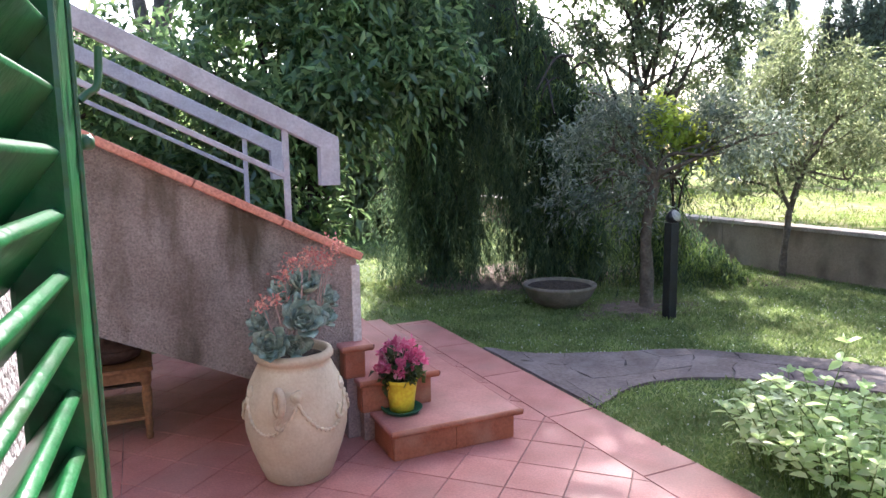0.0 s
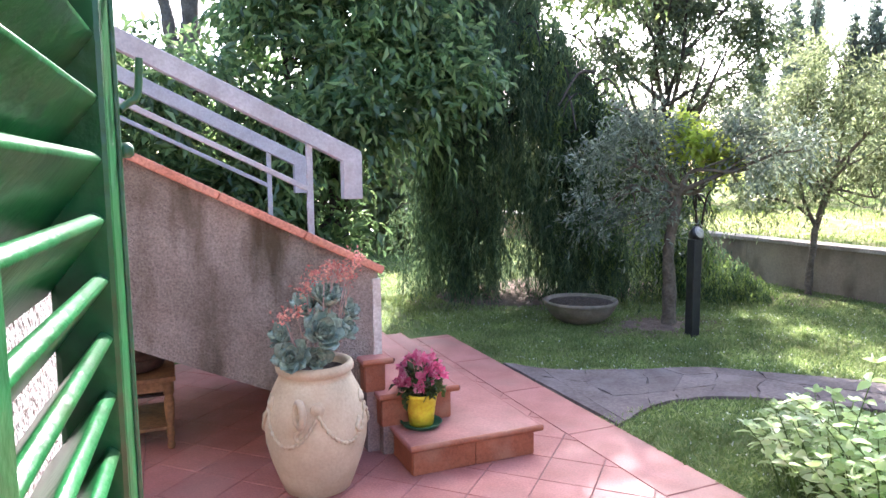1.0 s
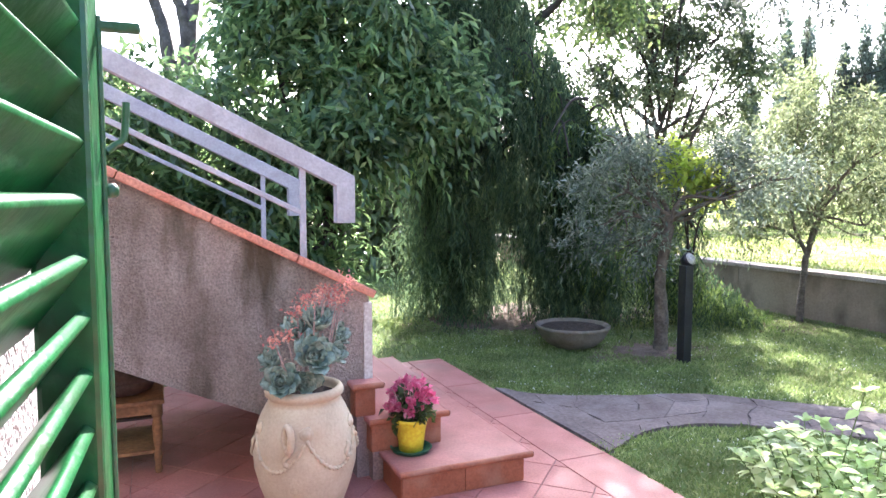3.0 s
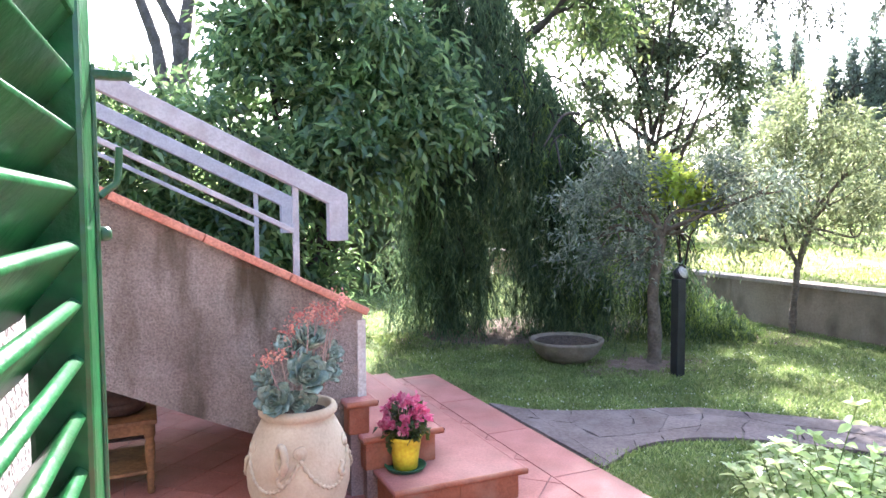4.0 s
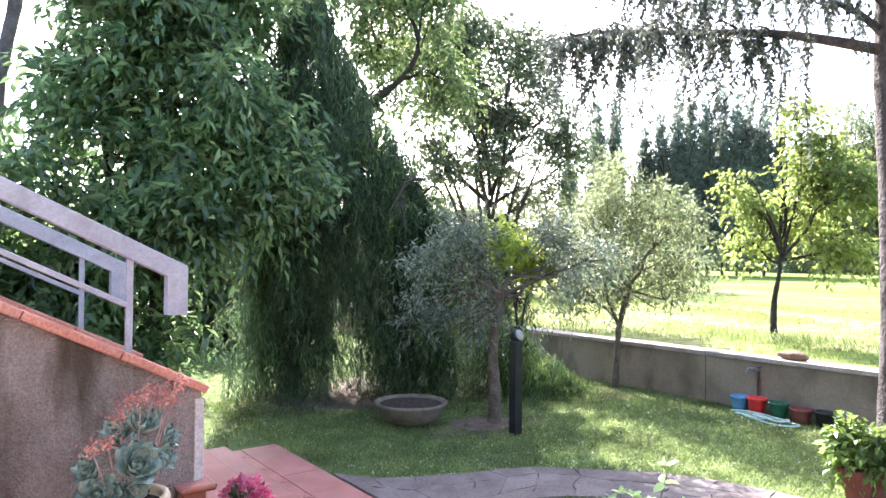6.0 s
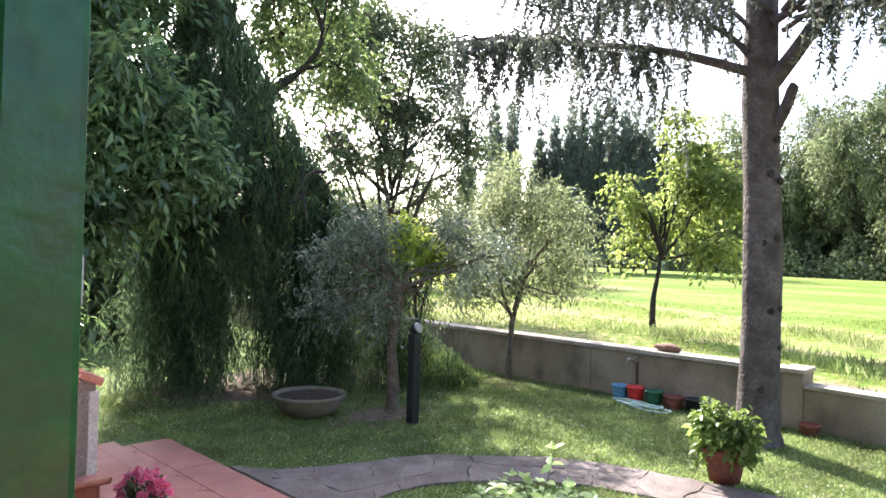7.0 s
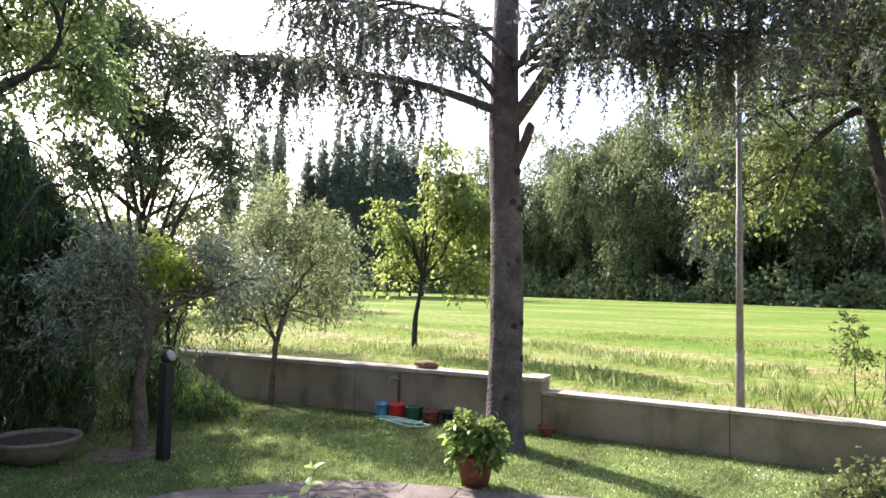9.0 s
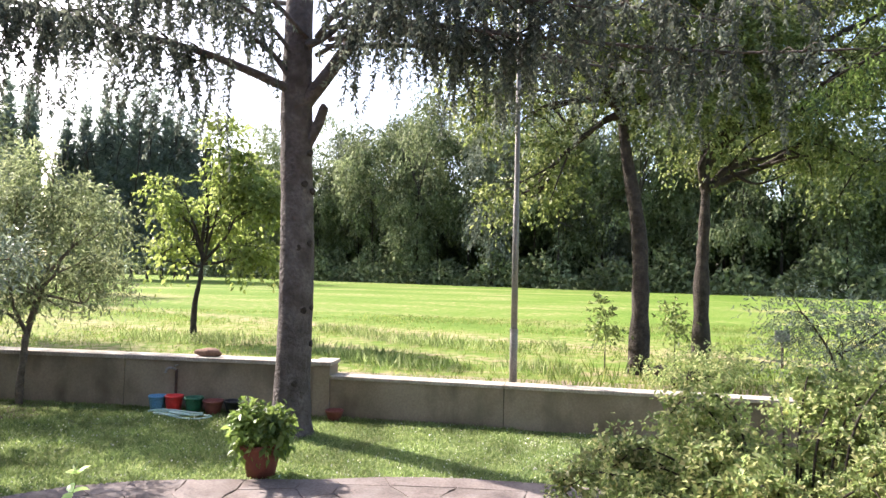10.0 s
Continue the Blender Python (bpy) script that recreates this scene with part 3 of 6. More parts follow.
def stairs():
    e = thing("outside_stairs", (0, 0, 0), "outside stairs with terracotta treads and rough-cast side wall", "stairs")
    # side wall with slanting underside
    def side(y0, y1):
        bm = bmesh.new()
        xl, xr = -2.8, 1.135
        nseg = 24
        top = [(xr + (xl - xr) * i / nseg) for i in range(nseg + 1)]
        prof = [(x, top_of_cap(x) - 0.055) for x in top]
        low = [(xl, 0.42 + (0.5 - xl) * 0.46), (0.56, 0.40), (0.62, 0.03), (xr, 0.03)]
        pts = prof + low
        a = [bm.verts.new((x, y0, z)) for x, z in pts]
        b = [bm.verts.new((x, y1, z)) for x, z in pts]
        bm.faces.new(a)
        bm.faces.new(b[::-1])
        for i in range(len(pts)):
            j = (i + 1) % len(pts)
            bm.faces.new((a[i], b[i], b[j], a[j]))
        return bm
    part("side_wall", side(YW, YW + 0.16), M["rough_plaster"], e, "rough-cast plaster stained brown and grey")
    part("side_wall", side(YB - 0.16, YB), M["rough_plaster"], e, "rough-cast plaster stained brown and grey")
    # smooth plaster post at the foot
    part("end_post", boxed(1.10, 1.15, YW - 0.012, YW + 0.175, 0.03, 0.985, bevel=0.006), M["plaster"], e, "smooth pale plaster edge")
    slab = bmesh.new()
    a = [(-2.8, 0.42 + 3.3 * 0.46 + 0.04), (0.56, 0.45), (1.1, 0.2), (1.1, 0.5), (-2.8, 2.35)]
    f0 = [slab.verts.new((x, YW + 0.16, z)) for x, z in a]
    f1 = [slab.verts.new((x, YB - 0.16, z)) for x, z in a]
    slab.faces.new(f0)
    slab.faces.new(f1[::-1])
    for i in range(5):
        slab.faces.new((f0[i], f1[i], f1[(i + 1) % 5], f0[(i + 1) % 5]))
    part("flight", slab, M["plaster"], e)
    # coping tiles along the slope
    slope = math.atan(0.507)
    L = 0.48
    for yc in (YW + 0.07, YB - 0.08):
        bmt = boxed(-L / 2 + 0.002, L / 2 - 0.002, -0.115, 0.115, -0.022, 0.022, bevel=0.010)
        me = mesh_bm("coping_tile", bmt, M["coping"])
        for k in range(9):
            d = 0.22 + k * L
            x = 1.142 - d * math.cos(slope)
            ob = part("coping_tile", me, None, e, loc=(x, yc, top_of_cap(x) - 0.03))
            ob.rotation_euler = (0, slope, 0)
    # steps: body, riser tiles, tread with rounded nosing
    for k in range(1, 12):
        xr = X1 - (k - 1) * GO
        zt = RISE * k
        yf = (3.22, 3.53, 3.60)[k - 1] if k <= 3 else YW + 0.16
        yb = YB + (0.28 if k == 1 else 0.0) if k <= 3 else YB - 0.16
        xl = (1.155, 1.09, 1.02)[k - 1] if k <= 3 else xr - GO - 0.05
        zb = 0.02 if k <= 3 else zt - RISE - 0.05
        part("step_body", boxed(xl + 0.012, xr - 0.05, yf + 0.012, yb, zb, zt - 0.03), M["grout"], e)
        if k <= 3:
            n = max(1, round((xr - 0.045 - xl) / 0.285))
            w = (xr - 0.045 - xl) / n
            for i in range(n):
                part("riser_tile", boxed(xl + i * w + 0.0015, xl + (i + 1) * w - 0.0015, yf - 0.001, yf + 0.012, zt - RISE + (0.022 if k == 1 else 0.0), zt - 0.03, bevel=0.003), M["riser"], e)
            part("riser_tile", boxed(xl - 0.002, xl + 0.012, yf + 0.014, min(yf + 0.30, YW - 0.005), zt - RISE + (0.022 if k == 1 else 0.0), zt - 0.03, bevel=0.003), M["riser"], e)
            m = int((yb - yf) / 0.285)
            for i in range(m):
                w2 = (yb - yf) / m
                part("riser_tile", boxed(xr - 0.052, xr - 0.038, yf + 0.012 + i * w2, yf + (i + 1) * w2 - 0.004, zt - RISE + (0.022 if k == 1 else 0.0), zt - 0.03, bevel=0.003), M["riser"], e)
        tread = bmesh.new()
        box(tread, xl - (0.018 if k <= 3 else 0), xr, yf - (0.022 if k <= 3 else 0), yb, zt - 0.032, zt, bevel=0.0145)
        part("tread", tread, M["tile"], e, smooth=True)
        if k <= 3:
            nose = tube_np([(xl - 0.016, yf - 0.010, zt - 0.0165), ((xl + xr) / 2, yf - 0.010, zt - 0.0165), (xr, yf - 0.010, zt - 0.0165)], 0.0175, 10)
            nose2 = tube_np([(xr - 0.004, yf - 0.012, zt - 0.0165), (xr - 0.004, yb, zt - 0.0165)], 0.0175, 10)
            part("nosing", mesh_np("nosing", *nose, M["riser"], True), None, e, "rounded terracotta nosing")
            part("nosing", mesh_np("nosing", *nose2, M["tile"], True), None, e, "rounded terracotta nosing")


stairs()


def railing(yc, foot, name_label):
    """Flat top board with a bent-down end, one lower bar and uprights."""
    e = thing("stair_railing", (0, yc, 0), name_label, "railing", "stair railings")
    sl = math.atan(0.49)
    xe, ze = 1.07, 1.69

    def bar(x0, x1, drop, h, t):
        bm = bmesh.new()
        pts = []
        for x in (x0, x1):
            z = ze + (xe - x) * 0.49 - drop
            pts.append((x, z))
        (xa, za), (xb, zb) = pts
        vs = []
        for y in (-t / 2, t / 2):
            vs.append([bm.verts.new(c) for c in ((xa, y, za), (xb, y, zb), (xb, y, zb - h), (xa, y, za - h))])
        bm.faces.new(vs[0])
        bm.faces.new(vs[1][::-1])
        for i in range(4):
            bm.faces.new((vs[0][i], vs[1][i], vs[1][(i + 1) % 4], vs[0][(i + 1) % 4]))
        bmesh.ops.bevel(bm, geom=bm.edges[:], offset=0.004, segments=1, affect="EDGES")
        return bm
    part("top_board", bar(-2.8, xe - 0.002, 0.0, 0.105, 0.075), M["rail"], e)
    part("end_board", boxed(xe - 0.105, xe, -0.0385, 0.0385, ze - 0.26, ze - 0.012, bevel=0.004), M["rail"], e)
    part("lower_bar", bar(-2.8, 0.80, 0.33, 0.032, 0.03), M["rail"], e)
    for x in (0.785, -0.62, -2.0):
        zt, zb = ze + (xe - x) * 0.49 - 0.05, top_of_cap(x) - 0.02
        part("upright", boxed(x - 0.016, x + 0.016, -0.016, 0.016, zb, zt, bevel=0.003), M["rail"], e)


railing(YW + 0.075, 0, "grey painted stair railing over a terracotta coping")
railing(YB - 0.08, 0, "grey painted stair railing over a terracotta coping")


# ---- garden wall ----
def garden_wall(name, p0, p1, h, thick, cap, panel):
    p0, p1 = Vector(p0), Vector(p1)
    d = p1 - p0
    L, ang = d.length, math.atan2(d.y, d.x)
    e = thing(name, (p0.x, p0.y, 0), "low weathered garden wall, rendered, with pale top", "wall", kind="structure", turn=ang)
    n = max(1, round(L / panel))
    w = L / n
    for i in range(n):
        part("panel", boxed(i * w + 0.004, (i + 1) * w - 0.004, 0, thick, -0.05, h - cap, bevel=0.006), M["wall"], e)
        part("capping", boxed(i * w + 0.002, (i + 1) * w - 0.002, -0.025, thick + 0.02, h - cap, h, bevel=0.008), M["wall_top"], e)
    return e


garden_wall("wall_garden_tall", (7.70, 14.5), (7.70, 2.40), 0.63, 0.26, 0.05, 2.45)
garden_wall("wall_garden_low", (7.66, 2.20), (7.07, -6.0), 0.485, 0.22, 0.04, 2.1)
pier = thing("wall_pier", (7.655, 2.30, 0), "square rendered pier at the wall's step", "wall", kind="structure")
part("pier_body", boxed(-0.02, 0.34, -0.10, 0.10, -0.05, 0.60, bevel=0.008), M["wall"], pier)
part("pier_cap", boxed(-0.045, 0.36, -0.12, 0.12, 0.60, 0.645, bevel=0.008), M["wall_top"], pier)


# ---- flagstone path ----
def stone_path():
    U = curve_pts([(2.56, 4.90, 0), (2.84, 4.56, 0), (3.41, 4.29, 0), (3.89, 4.16, 0), (4.25, 3.84, 0), (4.7, 3.41, 0), (4.98, 2.9, 0), (5.12, 2.3, 0), (5.25, 1.64, 0), (5.45, 1.04, 0), (5.53, 0.3, 0), (5.5, -0.6, 0), (5.3, -1.8, 0), (5.1, -3.0, 0)], 61)
    Lw = curve_pts([(2.56, 3.38, 0), (2.72, 3.46, 0), (3.0, 3.58, 0), (3.37, 3.58, 0), (3.75, 3.40, 0), (4.17, 3.0, 0), (4.43, 2.62, 0), (4.55, 2.1, 0), (4.66, 1.5, 0), (4.8, 0.9, 0), (4.88, 0.2, 0), (4.85, -0.6, 0), (4.6, -1.8, 0), (4.4, -3.0, 0)], 61)
    g = np.random.default_rng(3)
    bed_v = np.concatenate([U + [0, 0, 0.006], Lw + [0, 0, 0.006]])
    n = len(U)
    bed = mesh_np("path_bed", bed_v, [(i, i + 1, n + i + 1, n + i) for i in range(n - 1)], M["joint"])
    e = tagged(new("path", bed), "grey flagstone garden path with earth joints", "path", kind="structure")
    rows, cols = 21, 3
    P = np.zeros((rows, cols + 1, 2))
    for i in range(rows):
        for j in range(cols + 1):
            t = j / cols
            s = (i + (g.uniform(-0.3, 0.3) if 0 < i < rows - 1 else 0)) / (rows - 1) * (n - 1)
            t2 = min(1, max(0, t + (g.uniform(-0.11, 0.11) if 0 < j < cols else 0)))
            k = int(min(s, n - 2))
            a = U[k] * (1 - (s - k)) + U[k + 1] * (s - k)
            b = Lw[k] * (1 - (s - k)) + Lw[k + 1] * (s - k)
            P[i, j] = (a * (1 - t2) + b * t2)[:2]
    for i in range(rows - 1):
        for j in range(cols):
            q = [P[i, j], P[i + 1, j], P[i + 1, j + 1], P[i, j + 1]]
            edge = []
            for a, b in zip(q, q[1:] + q[:1]):
                for t in (0, 0.33, 0.66):
                    edge.append(a * (1 - t) + b * t + g.normal(size=2) * (0.008 if t else 0))
            c = np.mean(edge, axis=0)
            bm = bmesh.new()
            zt = 0.018 + g.uniform(0, 0.005)
            low = [bm.verts.new((*(c + (p - c) * 0.997), 0.0)) for p in edge]
            top = [bm.verts.new((*(c + (p - c) * 0.985), zt)) for p in edge]
            bm.faces.new(top)
            for k in range(len(edge)):
                bm.faces.new((low[k], low[(k + 1) % 12], top[(k + 1) % 12], top[k]))
            part("flagstone", bm, M["flag"], e)


stone_path()


# ---- jar and its plant ----
def big_jar():
    e = thing("terracotta_jar", (0.69, 3.33, 0.02), "large pale terracotta oil jar with relief garlands, on the patio", "jar", turn=radians(8))
    prof = [(0.150, 0), (0.165, 0.01), (0.190, 0.08), (0.222, 0.18), (0.245, 0.28), (0.250, 0.36), (0.240, 0.45), (0.218, 0.54), (0.192, 0.62), (0.182, 0.645), (0.192, 0.655), (0.207, 0.668), (0.211, 0.685), (0.205, 0.703), (0.190, 0.708), (0.176, 0.702), (0.170, 0.68), (0.172, 0.645)]
    prof = [(r * (1 - 0.11 * max(0.0, (z - 0.55) / 0.15)) if z > 0.55 else r, z * 0.905) for r, z in prof]
    part("body", lathe(prof, 56), M["jar"], e, smooth=True)
    part("soil", lathe([(0.150, 0.0), (0.152, 0.012), (0.08, 0.02)], 30), M["soil"], e, smooth=True, loc=(0, 0, 0.582))

    def radius(z):
        for (r0, z0), (r1, z1) in zip(prof, prof[1:]):
            if z0 <= z <= z1:
                return r0 + (r1 - r0) * (z - z0) / (z1 - z0 + 1e-9)
        return 0.2
    # two ring handles, facing the patio and the wall
    for a in (radians(-132), radians(48)):
        pts = []
        for k in range(15):
            th = math.pi * 2 * k / 14
            rr = radius(0.455) + 0.012 + 0.032 * (1 - math.cos(th)) * 0.5
            z = 0.455 + 0.058 * math.sin(th)
            w = 0.045 * (1 - math.cos(th)) * 0.5
            pts.append((math.cos(a) * rr - w * math.sin(a), math.sin(a) * rr + w * math.cos(a), z))
        part("handle", mesh_np("handle", *tube_np(pts, 0.017, 10), M["jar"], True), None, e)
    # relief garlands: rows of small knobs hanging between rosettes
    for s in range(5):
        a0, a1 = radians(-180 + s * 72), radians(-108 + s * 72)
        rope, girth = [], []
        for k in range(61):
            t = k / 60
            a = a0 + (a1 - a0) * t
            z = 0.44 - 0.15 * (1 - (2 * t - 1) ** 2)
            r = radius(z) + 0.003
            rope.append((math.cos(a) * r, math.sin(a) * r, z))
            girth.append(0.0085 + 0.0035 * math.sin(k * 1.57))
        part("garland", mesh_np("garland", *tube_np(rope, girth, 8), M["jar"], True), None, e)
        ro = part("rosette_relief", lathe([(0.034, -0.006), (0.032, 0.006), (0.022, 0.004), (0.016, 0.012), (0.004, 0.016)], 18, 0.12), M["jar"], e, smooth=True, loc=(math.cos(a0) * radius(0.465), math.sin(a0) * radius(0.465), 0.465))
        ro.rotation_euler = (0, radians(80), a0)
        am = (a0 + a1) / 2 + 0.25
        spray = [(math.cos(am + 0.05 * math.sin(k)) * (radius(0.40 - k * 0.011) + 0.002), math.sin(am + 0.05 * math.sin(k)) * (radius(0.40 - k * 0.011) + 0.002), 0.40 - k * 0.011) for k in range(9)]
        part("leaf_relief", mesh_np("leaf_relief", *tube_np(spray, [0.004, 0.010, 0.014, 0.010, 0.014, 0.011, 0.013, 0.008, 0.003], 8), M["jar"], True), None, e)


big_jar()


def spoon_leaf(L, W, T):
    """A thick, cupped, pointed succulent leaf along +x."""
    bm = bmesh.new()
    n = 7
    rows = []
    for i in range(n + 1):
        t = i / n
        w = W * (0.28 + 0.9 * math.sin(min(1, t * 1.15) * math.pi * 0.62)) * (1 - max(0, t - 0.8) * 3.6) * 0.5
        z = L * 0.28 * t * t
        rows.append([bm.verts.new((L * t, -w, z + W * 0.16)), bm.verts.new((L * t, 0, z)), bm.verts.new((L * t, w, z + W * 0.16)), bm.verts.new((L * t, 0, z - T * (1 - t * 0.7)))])
    for a, b in zip(rows, rows[1:]):
        for i in range(4):
            bm.faces.new((a[i], a[(i + 1) % 4], b[(i + 1) % 4], b[i]))
    bm.faces.new(rows[0])
    bm.faces.new(rows[-1])
    return mesh_bm("fleshy_leaf", bm, M["rosette"], True)


def succulent():
    base = Vector((0.685, 3.33, 0.60))
    e = thing("succulent_plant", base, "blue-green rosette succulent with coral flower stalks, in the jar", "plant")
    g = random.Random(4)
    me = spoon_leaf(1.0, 0.52, 0.13)
    heads = [(0.03, -0.10, 0.19, 0.135, (0.05, -0.8, 0.5)), (-0.115, -0.11, 0.095, 0.115, (-0.25, -0.8, 0.4)), (0.07, 0.0, 0.33, 0.115, (0.1, -0.5, 0.85)), (0.16, 0.0, 0.27, 0.085, (0.5, -0.5, 0.5)), (-0.02, 0.02, 0.30, 0.09, (-0.3, -0.4, 0.8)), (0.125, -0.08, 0.20, 0.085, (0.5, -0.6, 0.4)), (-0.12, 0.0, 0.17, 0.09, (-0.6, -0.3, 0.6)), (0.05, 0.12, 0.22, 0.10, (0.2, 0.7, 0.7)), (-0.02, -0.13, 0.09, 0.095, (0, -0.95, 0.25))]
    for x, y, z, s, n in heads:
        y, s = y * 0.85 + 0.03, s * 1.04
        up = Vector(n).normalized().to_track_quat("Z", "Y").to_matrix().to_4x4()
        R0 = part("rosette", lathe([(0.012, -0.02), (0.016, 0), (0.008, 0.01)], 10), M["stem"], e, smooth=True, loc=(x, y, z))
        for k in range(26):
            ring = k / 26
            ob = part("fleshy_leaf", me, None, R0)
            L = s * (0.45 + 0.6 * (1 - ring)) * g.uniform(0.9, 1.1)
            lift = radians(20 + 56 * ring + g.uniform(-7, 7))
            ob.matrix_local = up @ Matrix.Rotation(k * 2.39996 + g.uniform(-0.1, 0.1), 4, "Z") @ Matrix.Rotation(-lift, 4, "Y") @ Matrix.Scale(L, 4)
    for k, (x, y, z) in enumerate([(0.06, -0.03, 0.50), (0.115, 0.02, 0.52), (0.19, -0.02, 0.50), (0.225, 0.0, 0.565), (-0.03, -0.02, 0.43), (-0.155, -0.10, 0.31), (-0.087, -0.06, 0.32), (0.16, -0.05, 0.47), (0.02, 0.05, 0.47), (0.13, 0.06, 0.49)]):
        p = curve_pts([(x * 0.55, y * 0.5 - 0.03, 0.12), (x * 0.75, y * 0.8 - 0.02, z * 0.65), (x, y, z)], 9)
        st = part("flower_stalk", mesh_np("flower_stalk", *tube_np(p, np.linspace(0.006, 0.003, 9), 6), M["stem"], True), None, e, "pinkish flower stalk")
        gg = np.random.default_rng(20 + k)
        n = 44
        c = np.array([x, y, z]) + gg.normal(size=(n, 3)) * [0.024, 0.024, 0.020]
        v, f = leaf_blades(c, gg.normal(size=(n, 3)) + [0, 0, 0.3], gg.normal(size=(n, 3)), np.full(n, 0.022), np.full(n, 0.013))
        part("blossom", mesh_np("blossom", v, f, M["coral"]), None, st, "coral bell flowers")


succulent()


def pot_profile(r0, r1, h, t=0.008, rim=0.0, rh=0.03):
    p = [(r0, 0), (r0 + (r1 - r0) * 0.5, h * 0.5), (r1, h - rh)]
    if rim:
        p += [(r1 + rim, h - rh + 0.003), (r1 + rim, h)]
    else:
        p += [(r1, h)]
    return p + [(r1 - t, h), (r1 - t - 0.004, h - 0.03), (r1 - t - 0.01, h - 0.045)]


def flower_pot():
    loc = (1.30, 3.475, RISE)
    e = thing("flower_pot", loc, "yellow plastic flowerpot on a green saucer, standing on the bottom step", "pot")
    part("saucer", lathe([(0.085, 0), (0.10, 0.004), (0.112, 0.022), (0.116, 0.024), (0.112, 0.026), (0.10, 0.012), (0.05, 0.008)], 36), M["green_plastic"], e, "dark green saucer", smooth=True)
    part("pot_body", lathe(pot_profile(0.066, 0.088, 0.18, 0.005, 0.004, 0.022), 36), M["yellow"], e, smooth=True, loc=(0, 0, 0.01))
    part("soil", lathe([(0.076, 0), (0.077, 0.004), (0.03, 0.008)], 24), M["soil"], e, loc=(0, 0, 0.155))
    pl = thing("begonia", (loc[0], loc[1], loc[2] + 0.165), "pink flowering begonia in the yellow pot", "plant")
    g = np.random.default_rng(11)
    lines = []
    for k in range(14):
        a, r = k * 2.4, 0.03 + 0.09 * g.random()
        lines.append(([(0.02 * math.cos(a), 0.02 * math.sin(a), 0), (r * 0.6 * math.cos(a), r * 0.6 * math.sin(a), 0.1), (r * math.cos(a), r * math.sin(a), 0.14 + 0.09 * g.random())], 0.004, 0.002))
    part("stem", mesh_np("stem", *wooden(g, None, lines, 5), M["stem"], True), None, pl)
    part("foliage", mesh_np("foliage", *crown(g, [(0, 0, 0.09, 0.095, 0.095, 0.10), (0, 0, 0.05, 0.11, 0.11, 0.05)], 90, 4, 0.04, 0.045, 0.032, 0.3, 0.3), M["begonia"]), None, pl, "dark green leaves")
    cl = []
    for k in range(40):
        q = unit(g.normal(size=3))
        q[2] = abs(q[2]) * 1.0 - 0.25
        c = np.array([0, 0, 0.11]) + q * [0.125, 0.125, 0.15] * (0.75 + 0.35 * g.random())
        n = 16
        pos = c + g.normal(size=(n, 3)) * 0.008
        cl.append(leaf_blades(pos, unit(g.normal(size=(n, 3)) + q), g.normal(size=(n, 3)), 0.024 + 0.016 * g.random(n), 0.020 + 0.012 * g.random(n), 0.3))
    part("blossom", mesh_np("blossom", *merged(cl), M["pink"]), None, pl, "bright pink ruffled flowers")


flower_pot()


def side_table():
    e = thing("wooden_table", (-0.24, 4.36, 0.02), "small old wooden table with turned legs under the stairs", "table")
    part("tabletop", boxed(-0.30, 0.30, -0.27, 0.27, 0.40, 0.425, bevel=0.006), M["wood"], e)
    leg = [(0.018, 0), (0.022, 0.02), (0.017, 0.05), (0.024, 0.09), (0.018, 0.13), (0.026, 0.20), (0.028, 0.28), (0.022, 0.31), (0.030, 0.33), (0.030, 0.40)]
    me = mesh_bm("leg", lathe(leg, 14), M["wood"], True)
    for x in (-0.26, 0.26):
        for y in (-0.23, 0.23):
            part("leg", me, None, e, loc=(x, y, 0))
    part("apron", boxed(-0.25, 0.25, -0.245, -0.225, 0.34, 0.40), M["wood"], e)
    part("apron", boxed(0.24, 0.26, -0.21, 0.21, 0.34, 0.40), M["wood"], e)
    part("lower_shelf", boxed(-0.26, 0.26, -0.23, 0.23, 0.11, 0.13, bevel=0.004), M["wood"], e, "reddish lower shelf")
    part("upper_shelf", boxed(-0.26, 0.26, -0.05, 0.23, 0.255, 0.270, bevel=0.004), M["dark_wood"], e, "dark upper shelf")
    b = thing("round_bowl", (-0.15, 4.33, 0.445), "dark round lidded bowl on the wooden table", "bowl")
    part("bowl_body", lathe([(0.10, 0), (0.15, 0.02), (0.165, 0.06), (0.165, 0.075), (0.155, 0.08), (0.10, 0.075)], 30), M["dark_wood"], b, smooth=True)
    part("lid", lathe([(0.16, 0.0), (0.15, 0.02), (0.10, 0.045), (0.03, 0.055), (0.025, 0.075), (0.012, 0.08)], 30), M["dark_wood"], b, smooth=True, loc=(0, 0, 0.081))
    c = thing("plastic_basket", (-0.14, 4.42, 0.29), "small yellow slatted plastic basket on the table's upper shelf", "basket")
    for k in range(7):
        part("slat", boxed(-0.105 + k * 0.03, -0.085 + k * 0.03, -0.012, 0.0, 0.0, 0.085), M["yellow"], c)
    for z in (0.0, 0.04, 0.08):
        part("band", boxed(-0.11, 0.12, -0.016, 0.012, z, z + 0.012), M["yellow"], c)
    part("basket_back", boxed(-0.11, 0.12, 0.012, 0.12, 0.0, 0.08), M["yellow"], c)


side_table()


